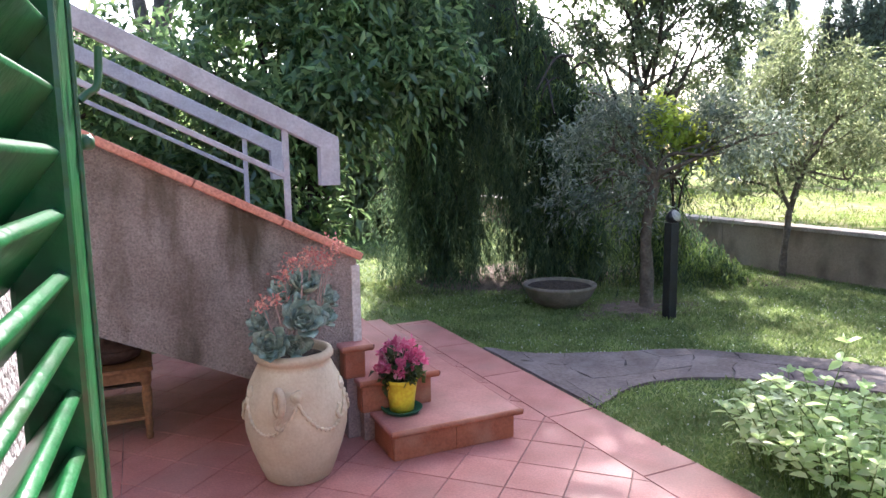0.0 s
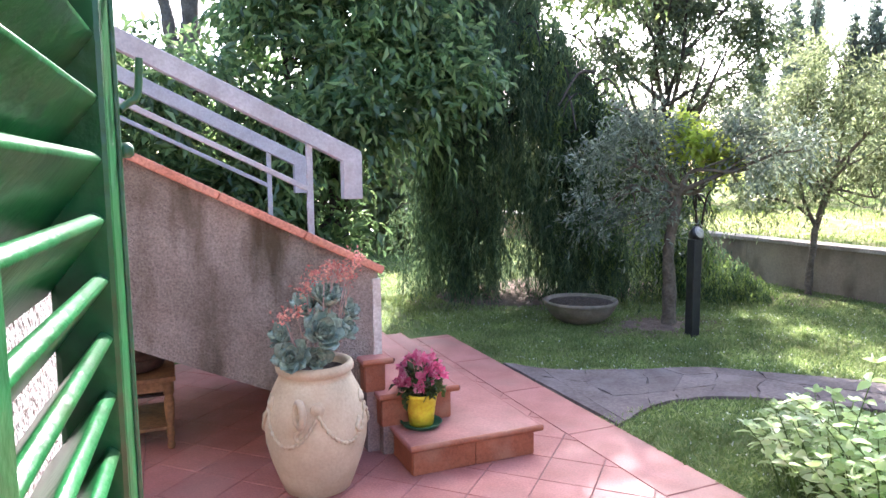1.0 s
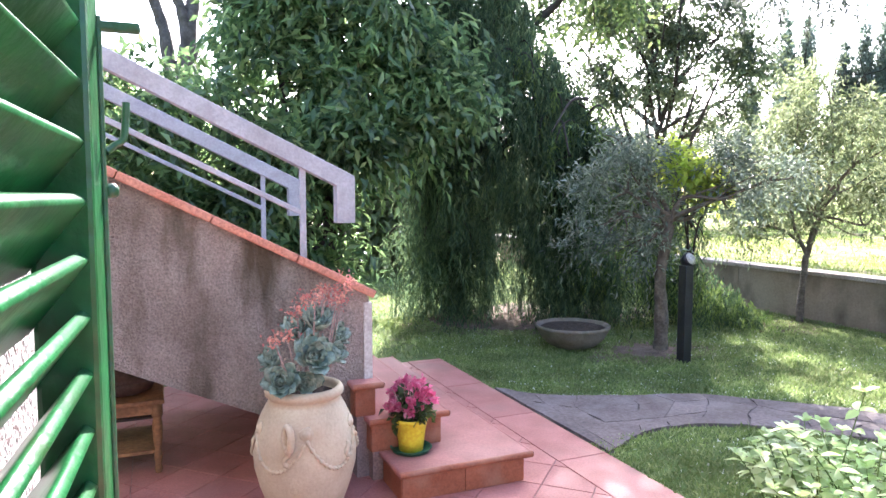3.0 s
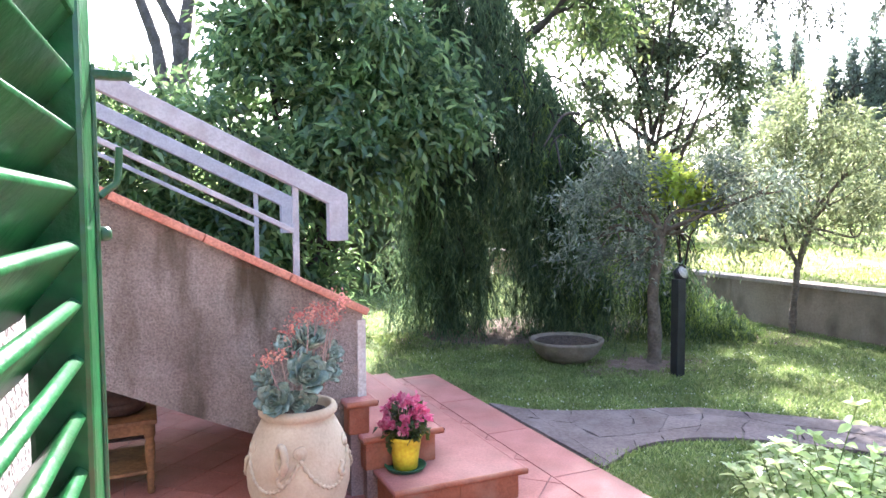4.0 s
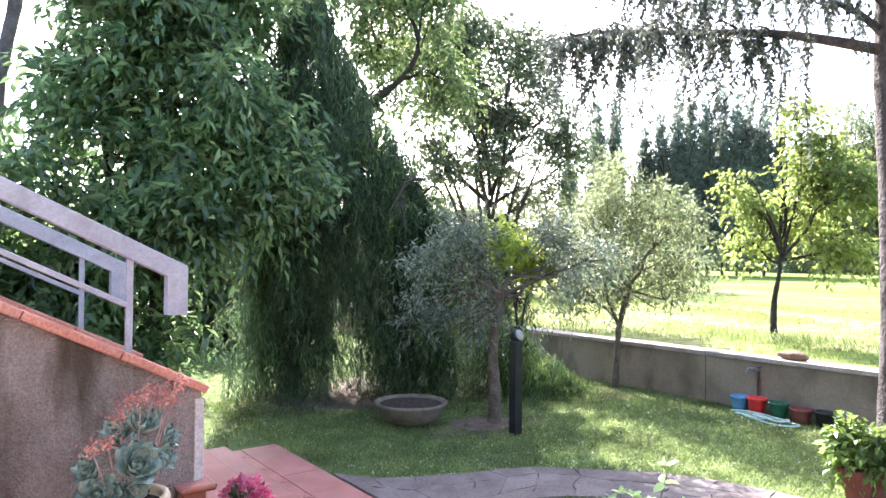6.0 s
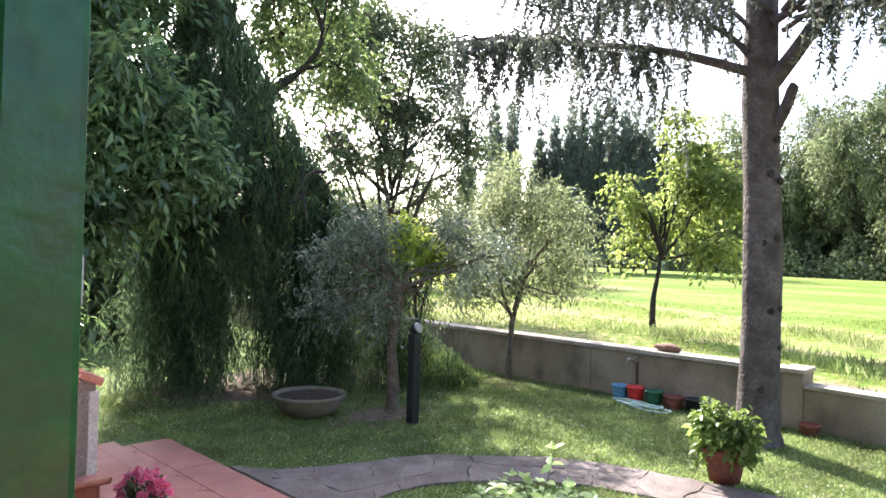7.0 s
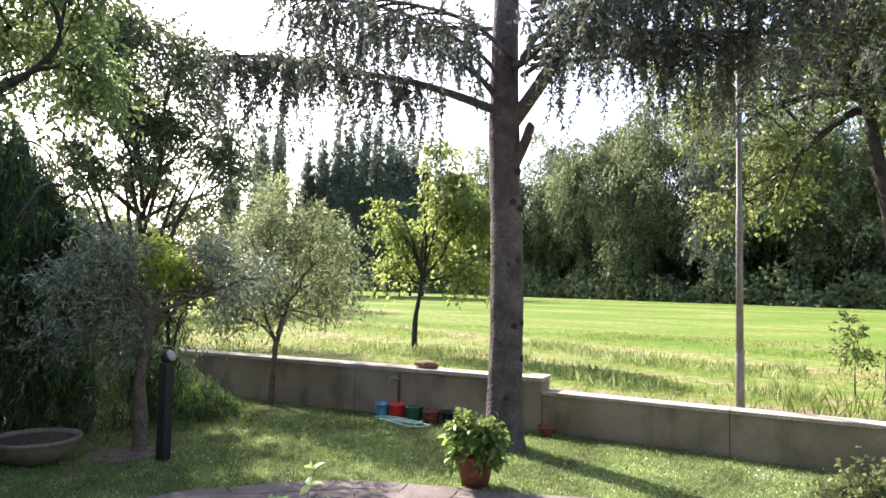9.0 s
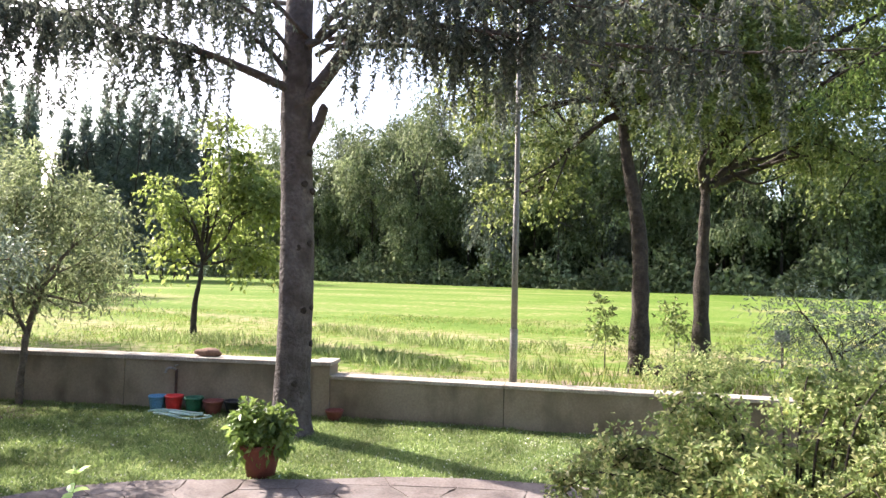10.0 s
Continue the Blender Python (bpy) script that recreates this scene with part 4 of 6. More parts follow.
# ---- garden furnishings ----
def bowl_planter():
    e = thing("bowl_planter", (4.03, 5.96, 0.0), "wide weathered concrete planter bowl full of soil on the lawn", "planter")
    part("bowl", lathe([(0.15, 0), (0.19, 0.008), (0.27, 0.045), (0.34, 0.105), (0.382, 0.175), (0.395, 0.205), (0.405, 0.212), (0.408, 0.238), (0.395, 0.244), (0.37, 0.238), (0.35, 0.215), (0.30, 0.205)], 48, 0.006), M["concrete"], e, smooth=True)
    part("soil", lathe([(0.345, 0), (0.348, 0.02), (0.2, 0.035), (0.05, 0.03)], 36), M["soil"], e, smooth=True, loc=(0, 0, 0.195))
    e.scale = (0.95, 0.95, 1.0)


bowl_planter()


def bollard():
    e = thing("bollard_lamp", (4.63, 4.99, 0), "black metal bollard lamp with a tilted glass head", "lamp")
    part("post", boxed(-0.048, 0.048, -0.048, 0.048, 0, 0.93, bevel=0.008), M["black"], e)
    aim = Vector((0.18, -0.85, 0.45)).normalized().to_track_quat("Z", "Y").to_matrix().to_4x4()
    h = part("head", lathe([(0.02, -0.07), (0.052, -0.06), (0.066, -0.015), (0.068, 0.02), (0.058, 0.022)], 28), M["black"], e, smooth=True)
    h.matrix_local = Matrix.Translation((0.02, -0.01, 0.985)) @ aim
    part("lamp_glass", lathe([(0.060, 0.0), (0.058, 0.010), (0.042, 0.024), (0.012, 0.030)], 28), M["lens"], h, "pale frosted glass", smooth=True, loc=(0, 0, 0.018))


bollard()


def bucket(loc, r0, r1, h, mat, label, cat="bucket", handle=True):
    e = thing("bucket" if cat == "bucket" else "plant_pot", loc, label, cat, "pots along the wall")
    part("pot_body", lathe(pot_profile(r0, r1, h, 0.006, 0.006, 0.025), 28), mat, e, smooth=True)
    if handle:
        pts = [(r1 * math.cos(a), -0.02 - 0.04 * math.sin(a), h - 0.01 - 0.05 * math.sin(a)) for a in np.linspace(0, math.pi, 14)]
        part("handle", mesh_np("handle", *tube_np(pts, 0.004, 6), M["steel"], True), None, e, "thin wire handle")
    return e


bucket((7.50, 4.26, 0), 0.075, 0.100, 0.19, M["blue_plastic"], "pale blue plastic bucket by the garden wall")
bucket((7.50, 4.05, 0), 0.076, 0.104, 0.20, M["red_plastic"], "red plastic bucket below the garden tap")
bucket((7.50, 3.80, 0), 0.08, 0.108, 0.19, M["green_plastic"], "green plastic bucket by the garden wall")
bucket((7.50, 3.56, 0), 0.08, 0.115, 0.165, M["clay_dark"], "empty terracotta pot by the garden wall", "pot", False)
bucket((7.52, 3.32, 0), 0.07, 0.105, 0.17, M["black"], "black plastic plant pot by the garden wall", "pot", False)
bucket((7.51, 3.05, 0), 0.08, 0.10, 0.11, M["clay_dark"], "low terracotta pot by the garden wall", "pot", False)
bucket((7.50, 2.09, 0), 0.07, 0.10, 0.12, M["clay_dark"], "small terracotta pot beside the wall pier", "pot", False)


def tap():
    e = thing("garden_tap", (7.66, 4.12, 0), "iron standpipe with a garden tap against the wall", "tap")
    part("pipe", mesh_np("pipe", *tube_np([(0, 0, 0), (0, 0, 0.3), (0, 0, 0.48)], 0.016, 8), M["dark_wood"], True), None, e)
    part("spout", mesh_np("spout", *tube_np(curve_pts([(0, 0, 0.47), (-0.04, 0.03, 0.50), (-0.09, 0.07, 0.50), (-0.11, 0.08, 0.45)], 10), 0.014, 8), M["steel"], True), None, e, "steel spout")
    part("tap_handle", boxed(-0.05, 0.03, -0.012, 0.012, 0.52, 0.535, bevel=0.004), M["steel"], e)
    h = thing("garden_hose", (7.26, 3.86, 0.0), "pale green garden hose in loose coils on the grass", "hose")
    g = np.random.default_rng(2)
    t = np.linspace(0, 2 * np.pi * 3.2, 130)
    r = 0.24 + 0.05 * np.sin(t * 0.37) + 0.03 * np.sin(t * 1.7)
    pts = np.stack([r * 0.55 * np.cos(t) + 0.07 * np.sin(t * 0.9), r * 1.05 * np.sin(t) + 0.09 * np.cos(t * 0.6), 0.025 + 0.03 * t / t[-1] + 0.008 * np.sin(t * 3)], 1)
    part("hose_coil", mesh_np("hose_coil", *tube_np(pts, 0.009, 7), M["hose"], True), None, h)


tap()


def rock():
    bm = bmesh.new()
    bmesh.ops.create_icosphere(bm, subdivisions=3, radius=0.5)
    for v in bm.verts:
        v.co *= 1 + 0.22 * noise.noise(v.co * 3)
        v.co = Vector((v.co.x * 0.16, v.co.y * 0.34, v.co.z * 0.12 + 0.045))
    ob = new("rock", mesh_bm("rock", bm, M["rock"], True))
    ob.location = (7.83, 3.80, 0.63)
    tagged(ob, "brown flat stone lying on the garden wall", "rock")


rock()


def pole():
    e = thing("metal_pole", (7.98, 0.06, 0), "tall grey galvanised steel pole behind the low wall", "pole")
    part("lower_pole", lathe([(0.046, 0), (0.046, 1.05), (0.04, 1.07)], 16), M["steel"], e, smooth=True)
    part("upper_pole", lathe([(0.038, 0), (0.037, 1.5), (0.030, 1.53), (0.028, 3.4), (0.025, 5.2)], 16), M["steel"], e, smooth=True, loc=(0, 0, 1.06))
    part("collar", lathe([(0.050, 0), (0.050, 0.04)], 16), M["steel"], e, loc=(0, 0, 1.04))


pole()


def marker():
    e = thing("stake_sign", (14.0, -5.12, -0.2), "small grey plate on a stake in the field", "sign")
    part("stake", boxed(-0.02, 0.02, -0.02, 0.02, 0, 0.75), M["dark_wood"], e)
    part("plate", boxed(-0.02, 0.02, -0.14, 0.14, 0.72, 0.95, bevel=0.005), M["steel"], e)


marker()


def leafy_pot():
    loc = (5.31, 2.08, 0.015)
    e = thing("clay_pot", loc, "dark terracotta pot standing beside the path", "pot")
    part("pot_body", lathe(pot_profile(0.115, 0.165, 0.27, 0.01, 0.012, 0.05), 36), M["clay_dark"], e, smooth=True)
    part("soil", lathe([(0.15, 0), (0.152, 0.01), (0.05, 0.02)], 24), M["soil"], e, loc=(0, 0, 0.22))
    g = np.random.default_rng(31)
    p = thing("leafy_plant", (loc[0], loc[1], 0.25), "bushy bright green leafy plant in the clay pot", "plant")
    lines = [([(0.03 * math.cos(k * 2.4), 0.03 * math.sin(k * 2.4), 0), (0.12 * math.cos(k * 2.4), 0.12 * math.sin(k * 2.4), 0.16), (0.2 * math.cos(k * 2.4), 0.2 * math.sin(k * 2.4), 0.30 + 0.05 * math.sin(k))], 0.006, 0.003) for k in range(16)]
    part("stem", mesh_np("stem", *wooden(g, None, lines, 5), M["basil"], True), None, p)
    part("foliage", mesh_np("foliage", *crown(g, [(0, 0, 0.15, 0.21, 0.21, 0.17), (0.02, 0.10, 0.20, 0.13, 0.13, 0.15), (-0.03, -0.11, 0.18, 0.12, 0.12, 0.14)], 330, 5, 0.08, 0.075, 0.046, 0.5, 0.35), M["basil"]), None, p)


leafy_pot()


# ---- garden trees and shrubs ----
def local(blobs, loc, k=1.0):
    """Clumps given in the plan, made local to a tree's foot and scaled by k."""
    return [((b[0] - loc[0]) * k, (b[1] - loc[1]) * k, b[2] * k, b[3] * k, b[4] * k, b[5] * k) for b in blobs]


def laurel_tree():
    loc = (1.9, 7.6, 0)
    bl = local([(1.65, 7.6, 3.2, 0.85, 0.9, 1.0), (2.1, 7.3, 3.6, 1.0, 0.95, 1.25), (2.8, 7.3, 3.1, 0.62, 0.62, 0.75), (1.3, 7.3, 1.7, 0.9, 0.8, 0.85), (2.6, 7.2, 2.6, 0.75, 0.7, 0.5), (1.9, 7.2, 2.3, 0.8, 0.8, 0.6), (0.5, 7.4, 1.8, 0.9, 0.8, 0.7), (1.9, 7.7, 5.1, 1.2, 1.1, 1.0), (2.6, 7.8, 4.7, 0.6, 0.7, 0.7), (1.55, 7.8, 4.4, 0.6, 0.8, 0.7), (1.50, 7.0, 1.0, 0.55, 0.5, 0.6), (3.3, 7.2, 2.5, 0.45, 0.5, 0.35), (0.7, 7.1, 1.0, 0.7, 0.6, 0.75), (-0.3, 7.3, 1.8, 0.85, 0.7, 1.05), (-1.3, 7.5, 2.3, 0.85, 0.7, 1.0), (0.6, 7.5, 2.45, 0.7, 0.6, 0.6), (1.1, 7.2, 0.6, 0.6, 0.5, 0.5)], loc)
    g = np.random.default_rng(41)
    lines = [([(0, 0, -0.05), (0.05, 0, 1.0), (0.0, 0.05, 2.2), (0.1, 0.1, 4.6)], 0.13, 0.04), ([(-0.4, -0.3, -0.05), (-0.5, -0.3, 1.5), (-0.6, -0.1, 3.2)], 0.06, 0.03)] + limbs_to(bl, (0.02, 0.03, 1.6), 0.05, g)
    tree("laurel_tree", loc, "dense dark green broadleaf tree with long drooping leaves behind the stairs", lines, M["bark_dark"], M["laurel"], crown(g, clumps(g, bl, 11, 0.44), 6300, 8, 0.32, 0.145, 0.054, 0.42, 0.0))


laurel_tree()


def weeping_conifer():
    """Two drooping columns joined at the top, a skirt sloping down to the lawn."""
    loc = (4.2, 8.1, 0)
    g = np.random.default_rng(43)
    A, B = np.array([3.15, 8.55]), np.array([6.75, 6.15])
    n = 6400
    s = np.concatenate([0.035 + g.random(int(n * 0.45)) * 0.235, 0.27 + g.random(int(n * 0.35)) * 0.33, 0.38 + g.random(n - int(n * 0.45) - int(n * 0.35)) * 0.62])
    across = g.normal(size=n) * 0.36
    hi = np.interp(s, [0, 0.10, 0.20, 0.285, 0.33, 0.38, 0.45, 0.55, 0.66, 0.82, 1.0], [3.3, 4.6, 5.6, 5.2, 4.0, 3.75, 3.25, 2.5, 1.8, 0.95, 0.22]) * (1 + 0.05 * np.sin(s * 61) + 0.04 * np.sin(s * 143 + 1))
    lo = np.interp(s, [0, 0.23, 0.265, 0.28, 0.345, 0.365, 1.0], [0.05, 0.08, 0.12, 1.05, 1.15, 0.1, 0.03])
    lo = np.where((s > 0.27) & (s < 0.355) & (g.random(n) < 0.35), 0.25, lo)
    z = hi - (hi - lo) * g.random(n) ** 1.15
    taper = np.clip((hi - z) / 2.2 + 0.35, 0.35, 1.0)
    d = (B - A) / np.linalg.norm(B - A)
    nn = np.array([d[1], -d[0]])
    p = A + np.outer(s, B - A) + np.outer(across * taper * np.interp(s, [0, 0.3, 0.6, 1], [1.2, 1.2, 1.0, 0.5]), nn)
    flare = 0.42 * np.clip(1 - z / 1.5, 0, 1) ** 1.3
    p += np.outer(flare * np.sign(across), nn) * g.random(n)[:, None]
    p -= np.outer(np.where(s < 0.16, flare * (1 - s / 0.16), 0) * g.random(n), d)
    p += np.outer(0.10 * np.sin(z * 5 + s * 40), d)
    ln = np.minimum(0.35 + 0.75 * g.random(n), np.maximum(0.12, z - lo + 0.05))
    tops = np.column_stack([p[:, 0] - loc[0], p[:, 1] - loc[1], z])
    v, f = strands(g, tops, ln, 0.034, 0.125, 0.015, 0.07, 0.32)
    # arching boughs in tiers, hung with longer sprays
    bt, bln, arches, young = [], [], [], []
    for k in range(190):
        mound = k % 3 == 0
        a = 0.31 + 0.45 * g.random() if mound else 0.05 + 0.22 * g.random()
        ht = np.interp(a, [0, 0.20, 0.285, 0.31, 0.38, 0.45, 0.55, 0.66, 0.8], [3.2, 5.5, 5.2, 3.65, 3.5, 3.1, 2.5, 1.9, 1.1])
        ht *= (0.75 + 0.27 * g.random()) if mound else (0.25 + 0.75 * g.random())
        q = A + (B - A) * a
        ph = g.random() * 6.283
        reach = (0.35 + 0.5 * g.random()) * (1.0 if mound else 0.85)
        o = np.array([q[0] - loc[0], q[1] - loc[1], ht])
        w = np.array([math.cos(ph), math.sin(ph), 0]) * reach
        ar = curve_pts([o + [0, 0, -0.12], o + w * 0.5 + [0, 0, 0.06], o + w * 0.85 + [0, 0, -0.05], o + w + [0, 0, -0.24]], 16)
        arches.append((ar[[0, 5, 10, 15]], 0.018, 0.006))
        for j in range(2, 16):
            for _ in range(2):
                (young if mound and g.random() < 0.45 else bt).append(ar[j] + g.normal(size=3) * 0.03)
    bt, young = np.array(bt), np.array(young)
    vb, fb = strands(g, bt, np.minimum(0.18 + 0.42 * g.random(len(bt)) ** 1.5, bt[:, 2]), 0.030, 0.105, 0.016, 0.09, 0.42)
    v, f = merged([(v, f), (vb, fb)])
    vy, fy = strands(g, young, np.minimum(0.12 + 0.28 * g.random(len(young)), young[:, 2]), 0.028, 0.09, 0.017, 0.12, 0.5)
    e = thing("weeping_conifer", loc, "dark weeping conifer trailing to the ground like a curtain", "tree")
    lines = [([(-0.5, 0.25, -0.05), (-0.45, 0.2, 1.5), (-0.4, 0.2, 3.5), (-0.35, 0.2, 5.1)], 0.16, 0.05), ([(-0.5, 0.2, 2.8), (0.1, 0.0, 3.6), (0.8, -0.45, 2.8), (1.5, -0.9, 1.9), (2.2, -1.5, 0.5)], 0.06, 0.02), ([(0.75, -0.4, -0.05), (0.8, -0.45, 1.5), (0.7, -0.4, 3.1)], 0.10, 0.05)]
    for k in range(26):
        a = g.random() * 0.62
        q = A + (B - A) * a
        h = np.interp(a, [0, 0.22, 0.62], [3.4, 5.0, 2.6]) * (0.5 + 0.5 * g.random())
        st = np.array([q[0] - loc[0], q[1] - loc[1], h])
        off = np.append(nn * g.normal() * 0.5 + d * g.normal() * 0.25, -0.5)
        lines.append(([st, st + off * 0.5 + [0, 0, 0.15], st + off], 0.025, 0.008))
    vt, ft = wooden(g, loc, lines + arches)
    part("trunk", mesh_np("trunk", vt, ft, M["bark_dark"], True), None, e)
    part("crown", mesh_np("crown", v, f, M["conifer"]), None, e)
    m = 480
    s2 = 0.5 + g.random(m) * 0.5
    hi2 = np.interp(s2, [0.4, 0.66, 0.82, 1.0], [2.6, 1.5, 0.75, 0.16]) * (0.25 + 0.75 * g.random(m))
    p2 = A + np.outer(s2, (B - A) * 1.04) + np.outer(g.normal(size=m) * 0.26 + 0.2, nn)
    v2, f2 = strands(g, np.column_stack([p2[:, 0] - loc[0], p2[:, 1] - loc[1], hi2]), np.minimum(0.25 + 0.3 * g.random(m), hi2), 0.03, 0.075, 0.016, 0.16)
    v2, f2 = merged([(v2, f2), (vy, fy)])
    part("fresh_lit_growth", mesh_np("fresh_lit_growth", v2, f2, M["conifer_tip"]), None, e, "fresh yellow-green shoots")


weeping_conifer()


def olive_tree():
    loc, old = (4.80, 5.50, 0), (4.66, 5.40)
    bl = local([(4.30, 5.75, 1.75, 0.42, 0.40, 0.38), (4.47, 5.58, 1.75, 0.32, 0.32, 0.32), (4.30, 5.65, 2.10, 0.32, 0.32, 0.22), (4.62, 5.45, 1.40, 0.26, 0.26, 0.22), (4.15, 5.75, 1.25, 0.32, 0.30, 0.34), (5.28, 5.02, 1.58, 0.28, 0.28, 0.24), (5.35, 5.0, 1.95, 0.34, 0.3, 0.24), (4.45, 5.6, 1.0, 0.26, 0.26, 0.26), (5.65, 4.85, 1.85, 0.25, 0.25, 0.2)], old)
    g = np.random.default_rng(47)
    lines = [([(0, 0, -0.05), (0.01, 0.02, 0.4), (-0.02, 0.01, 0.8), (0.05, -0.03, 1.3)], 0.070, 0.05)] + limbs_to(bl, (0.02, 0.0, 1.2), 0.035, g)
    tree("olive_tree", loc, "small silver-green olive tree with a slender trunk on the lawn", lines, M["bark_olive"], M["olive"], crown(g, clumps(g, bl, 8, 0.36), 560, 12, 0.32, 0.075, 0.021, 0.14, 0.0, 1.3))


olive_tree()


def fruit_tree():
    loc = (7.45, 6.02, 0)
    bl = local([(7.2, 6.1, 2.3, 0.62, 0.62, 0.62), (7.4, 5.7, 1.75, 0.55, 0.6, 0.42), (6.9, 6.5, 1.6, 0.5, 0.55, 0.42), (7.15, 6.0, 1.5, 0.5, 0.6, 0.4), (7.5, 5.45, 2.2, 0.42, 0.42, 0.45), (6.8, 6.7, 1.25, 0.4, 0.4, 0.3), (7.5, 5.5, 1.3, 0.4, 0.4, 0.3), (7.2, 6.0, 2.85, 0.35, 0.35, 0.3)], (7.05, 6.03), 1.06)
    g = np.random.default_rng(53)
    lines = [([(0, 0, -0.05), (0.03, 0.02, 0.3), (0.02, -0.02, 0.6), (0.06, 0, 0.85)], 0.046, 0.036)] + limbs_to(bl, (0.05, 0.0, 0.82), 0.03, g)
    tree("fruit_tree", loc, "small grey-green fruit tree with an airy crown before the garden wall", lines, M["bark_olive"], M["pear"], crown(g, clumps(g, bl, 7, 0.42), 1350, 10, 0.28, 0.075, 0.024, 0.36, 0.0))
    b = thing("shrub", (5.13, 5.54, 0), "bright yellow-green leafy shrub behind the olive tree", "shrub")
    gb = np.random.default_rng(54)
    bl = [(0.0, 0.0, 1.86, 0.20, 0.20, 0.15), (0.14, -0.14, 1.68, 0.17, 0.17, 0.12), (-0.14, 0.12, 2.04, 0.13, 0.13, 0.10)]
    part("stem", mesh_np("stem", *wooden(gb, None, [([(0, 0, -0.05), (0.03, 0, 0.8), (0.0, 0.0, 1.7)], 0.02, 0.008)] + limbs_to(bl, (0.04, 0, 0.8), 0.015, gb)), M["bark_dark"], True), None, b)
    part("foliage", mesh_np("foliage", *crown(gb, bl, 230, 6, 0.12, 0.085, 0.05, 0.3, 0.1), M["lime"]), None, b)


fruit_tree()


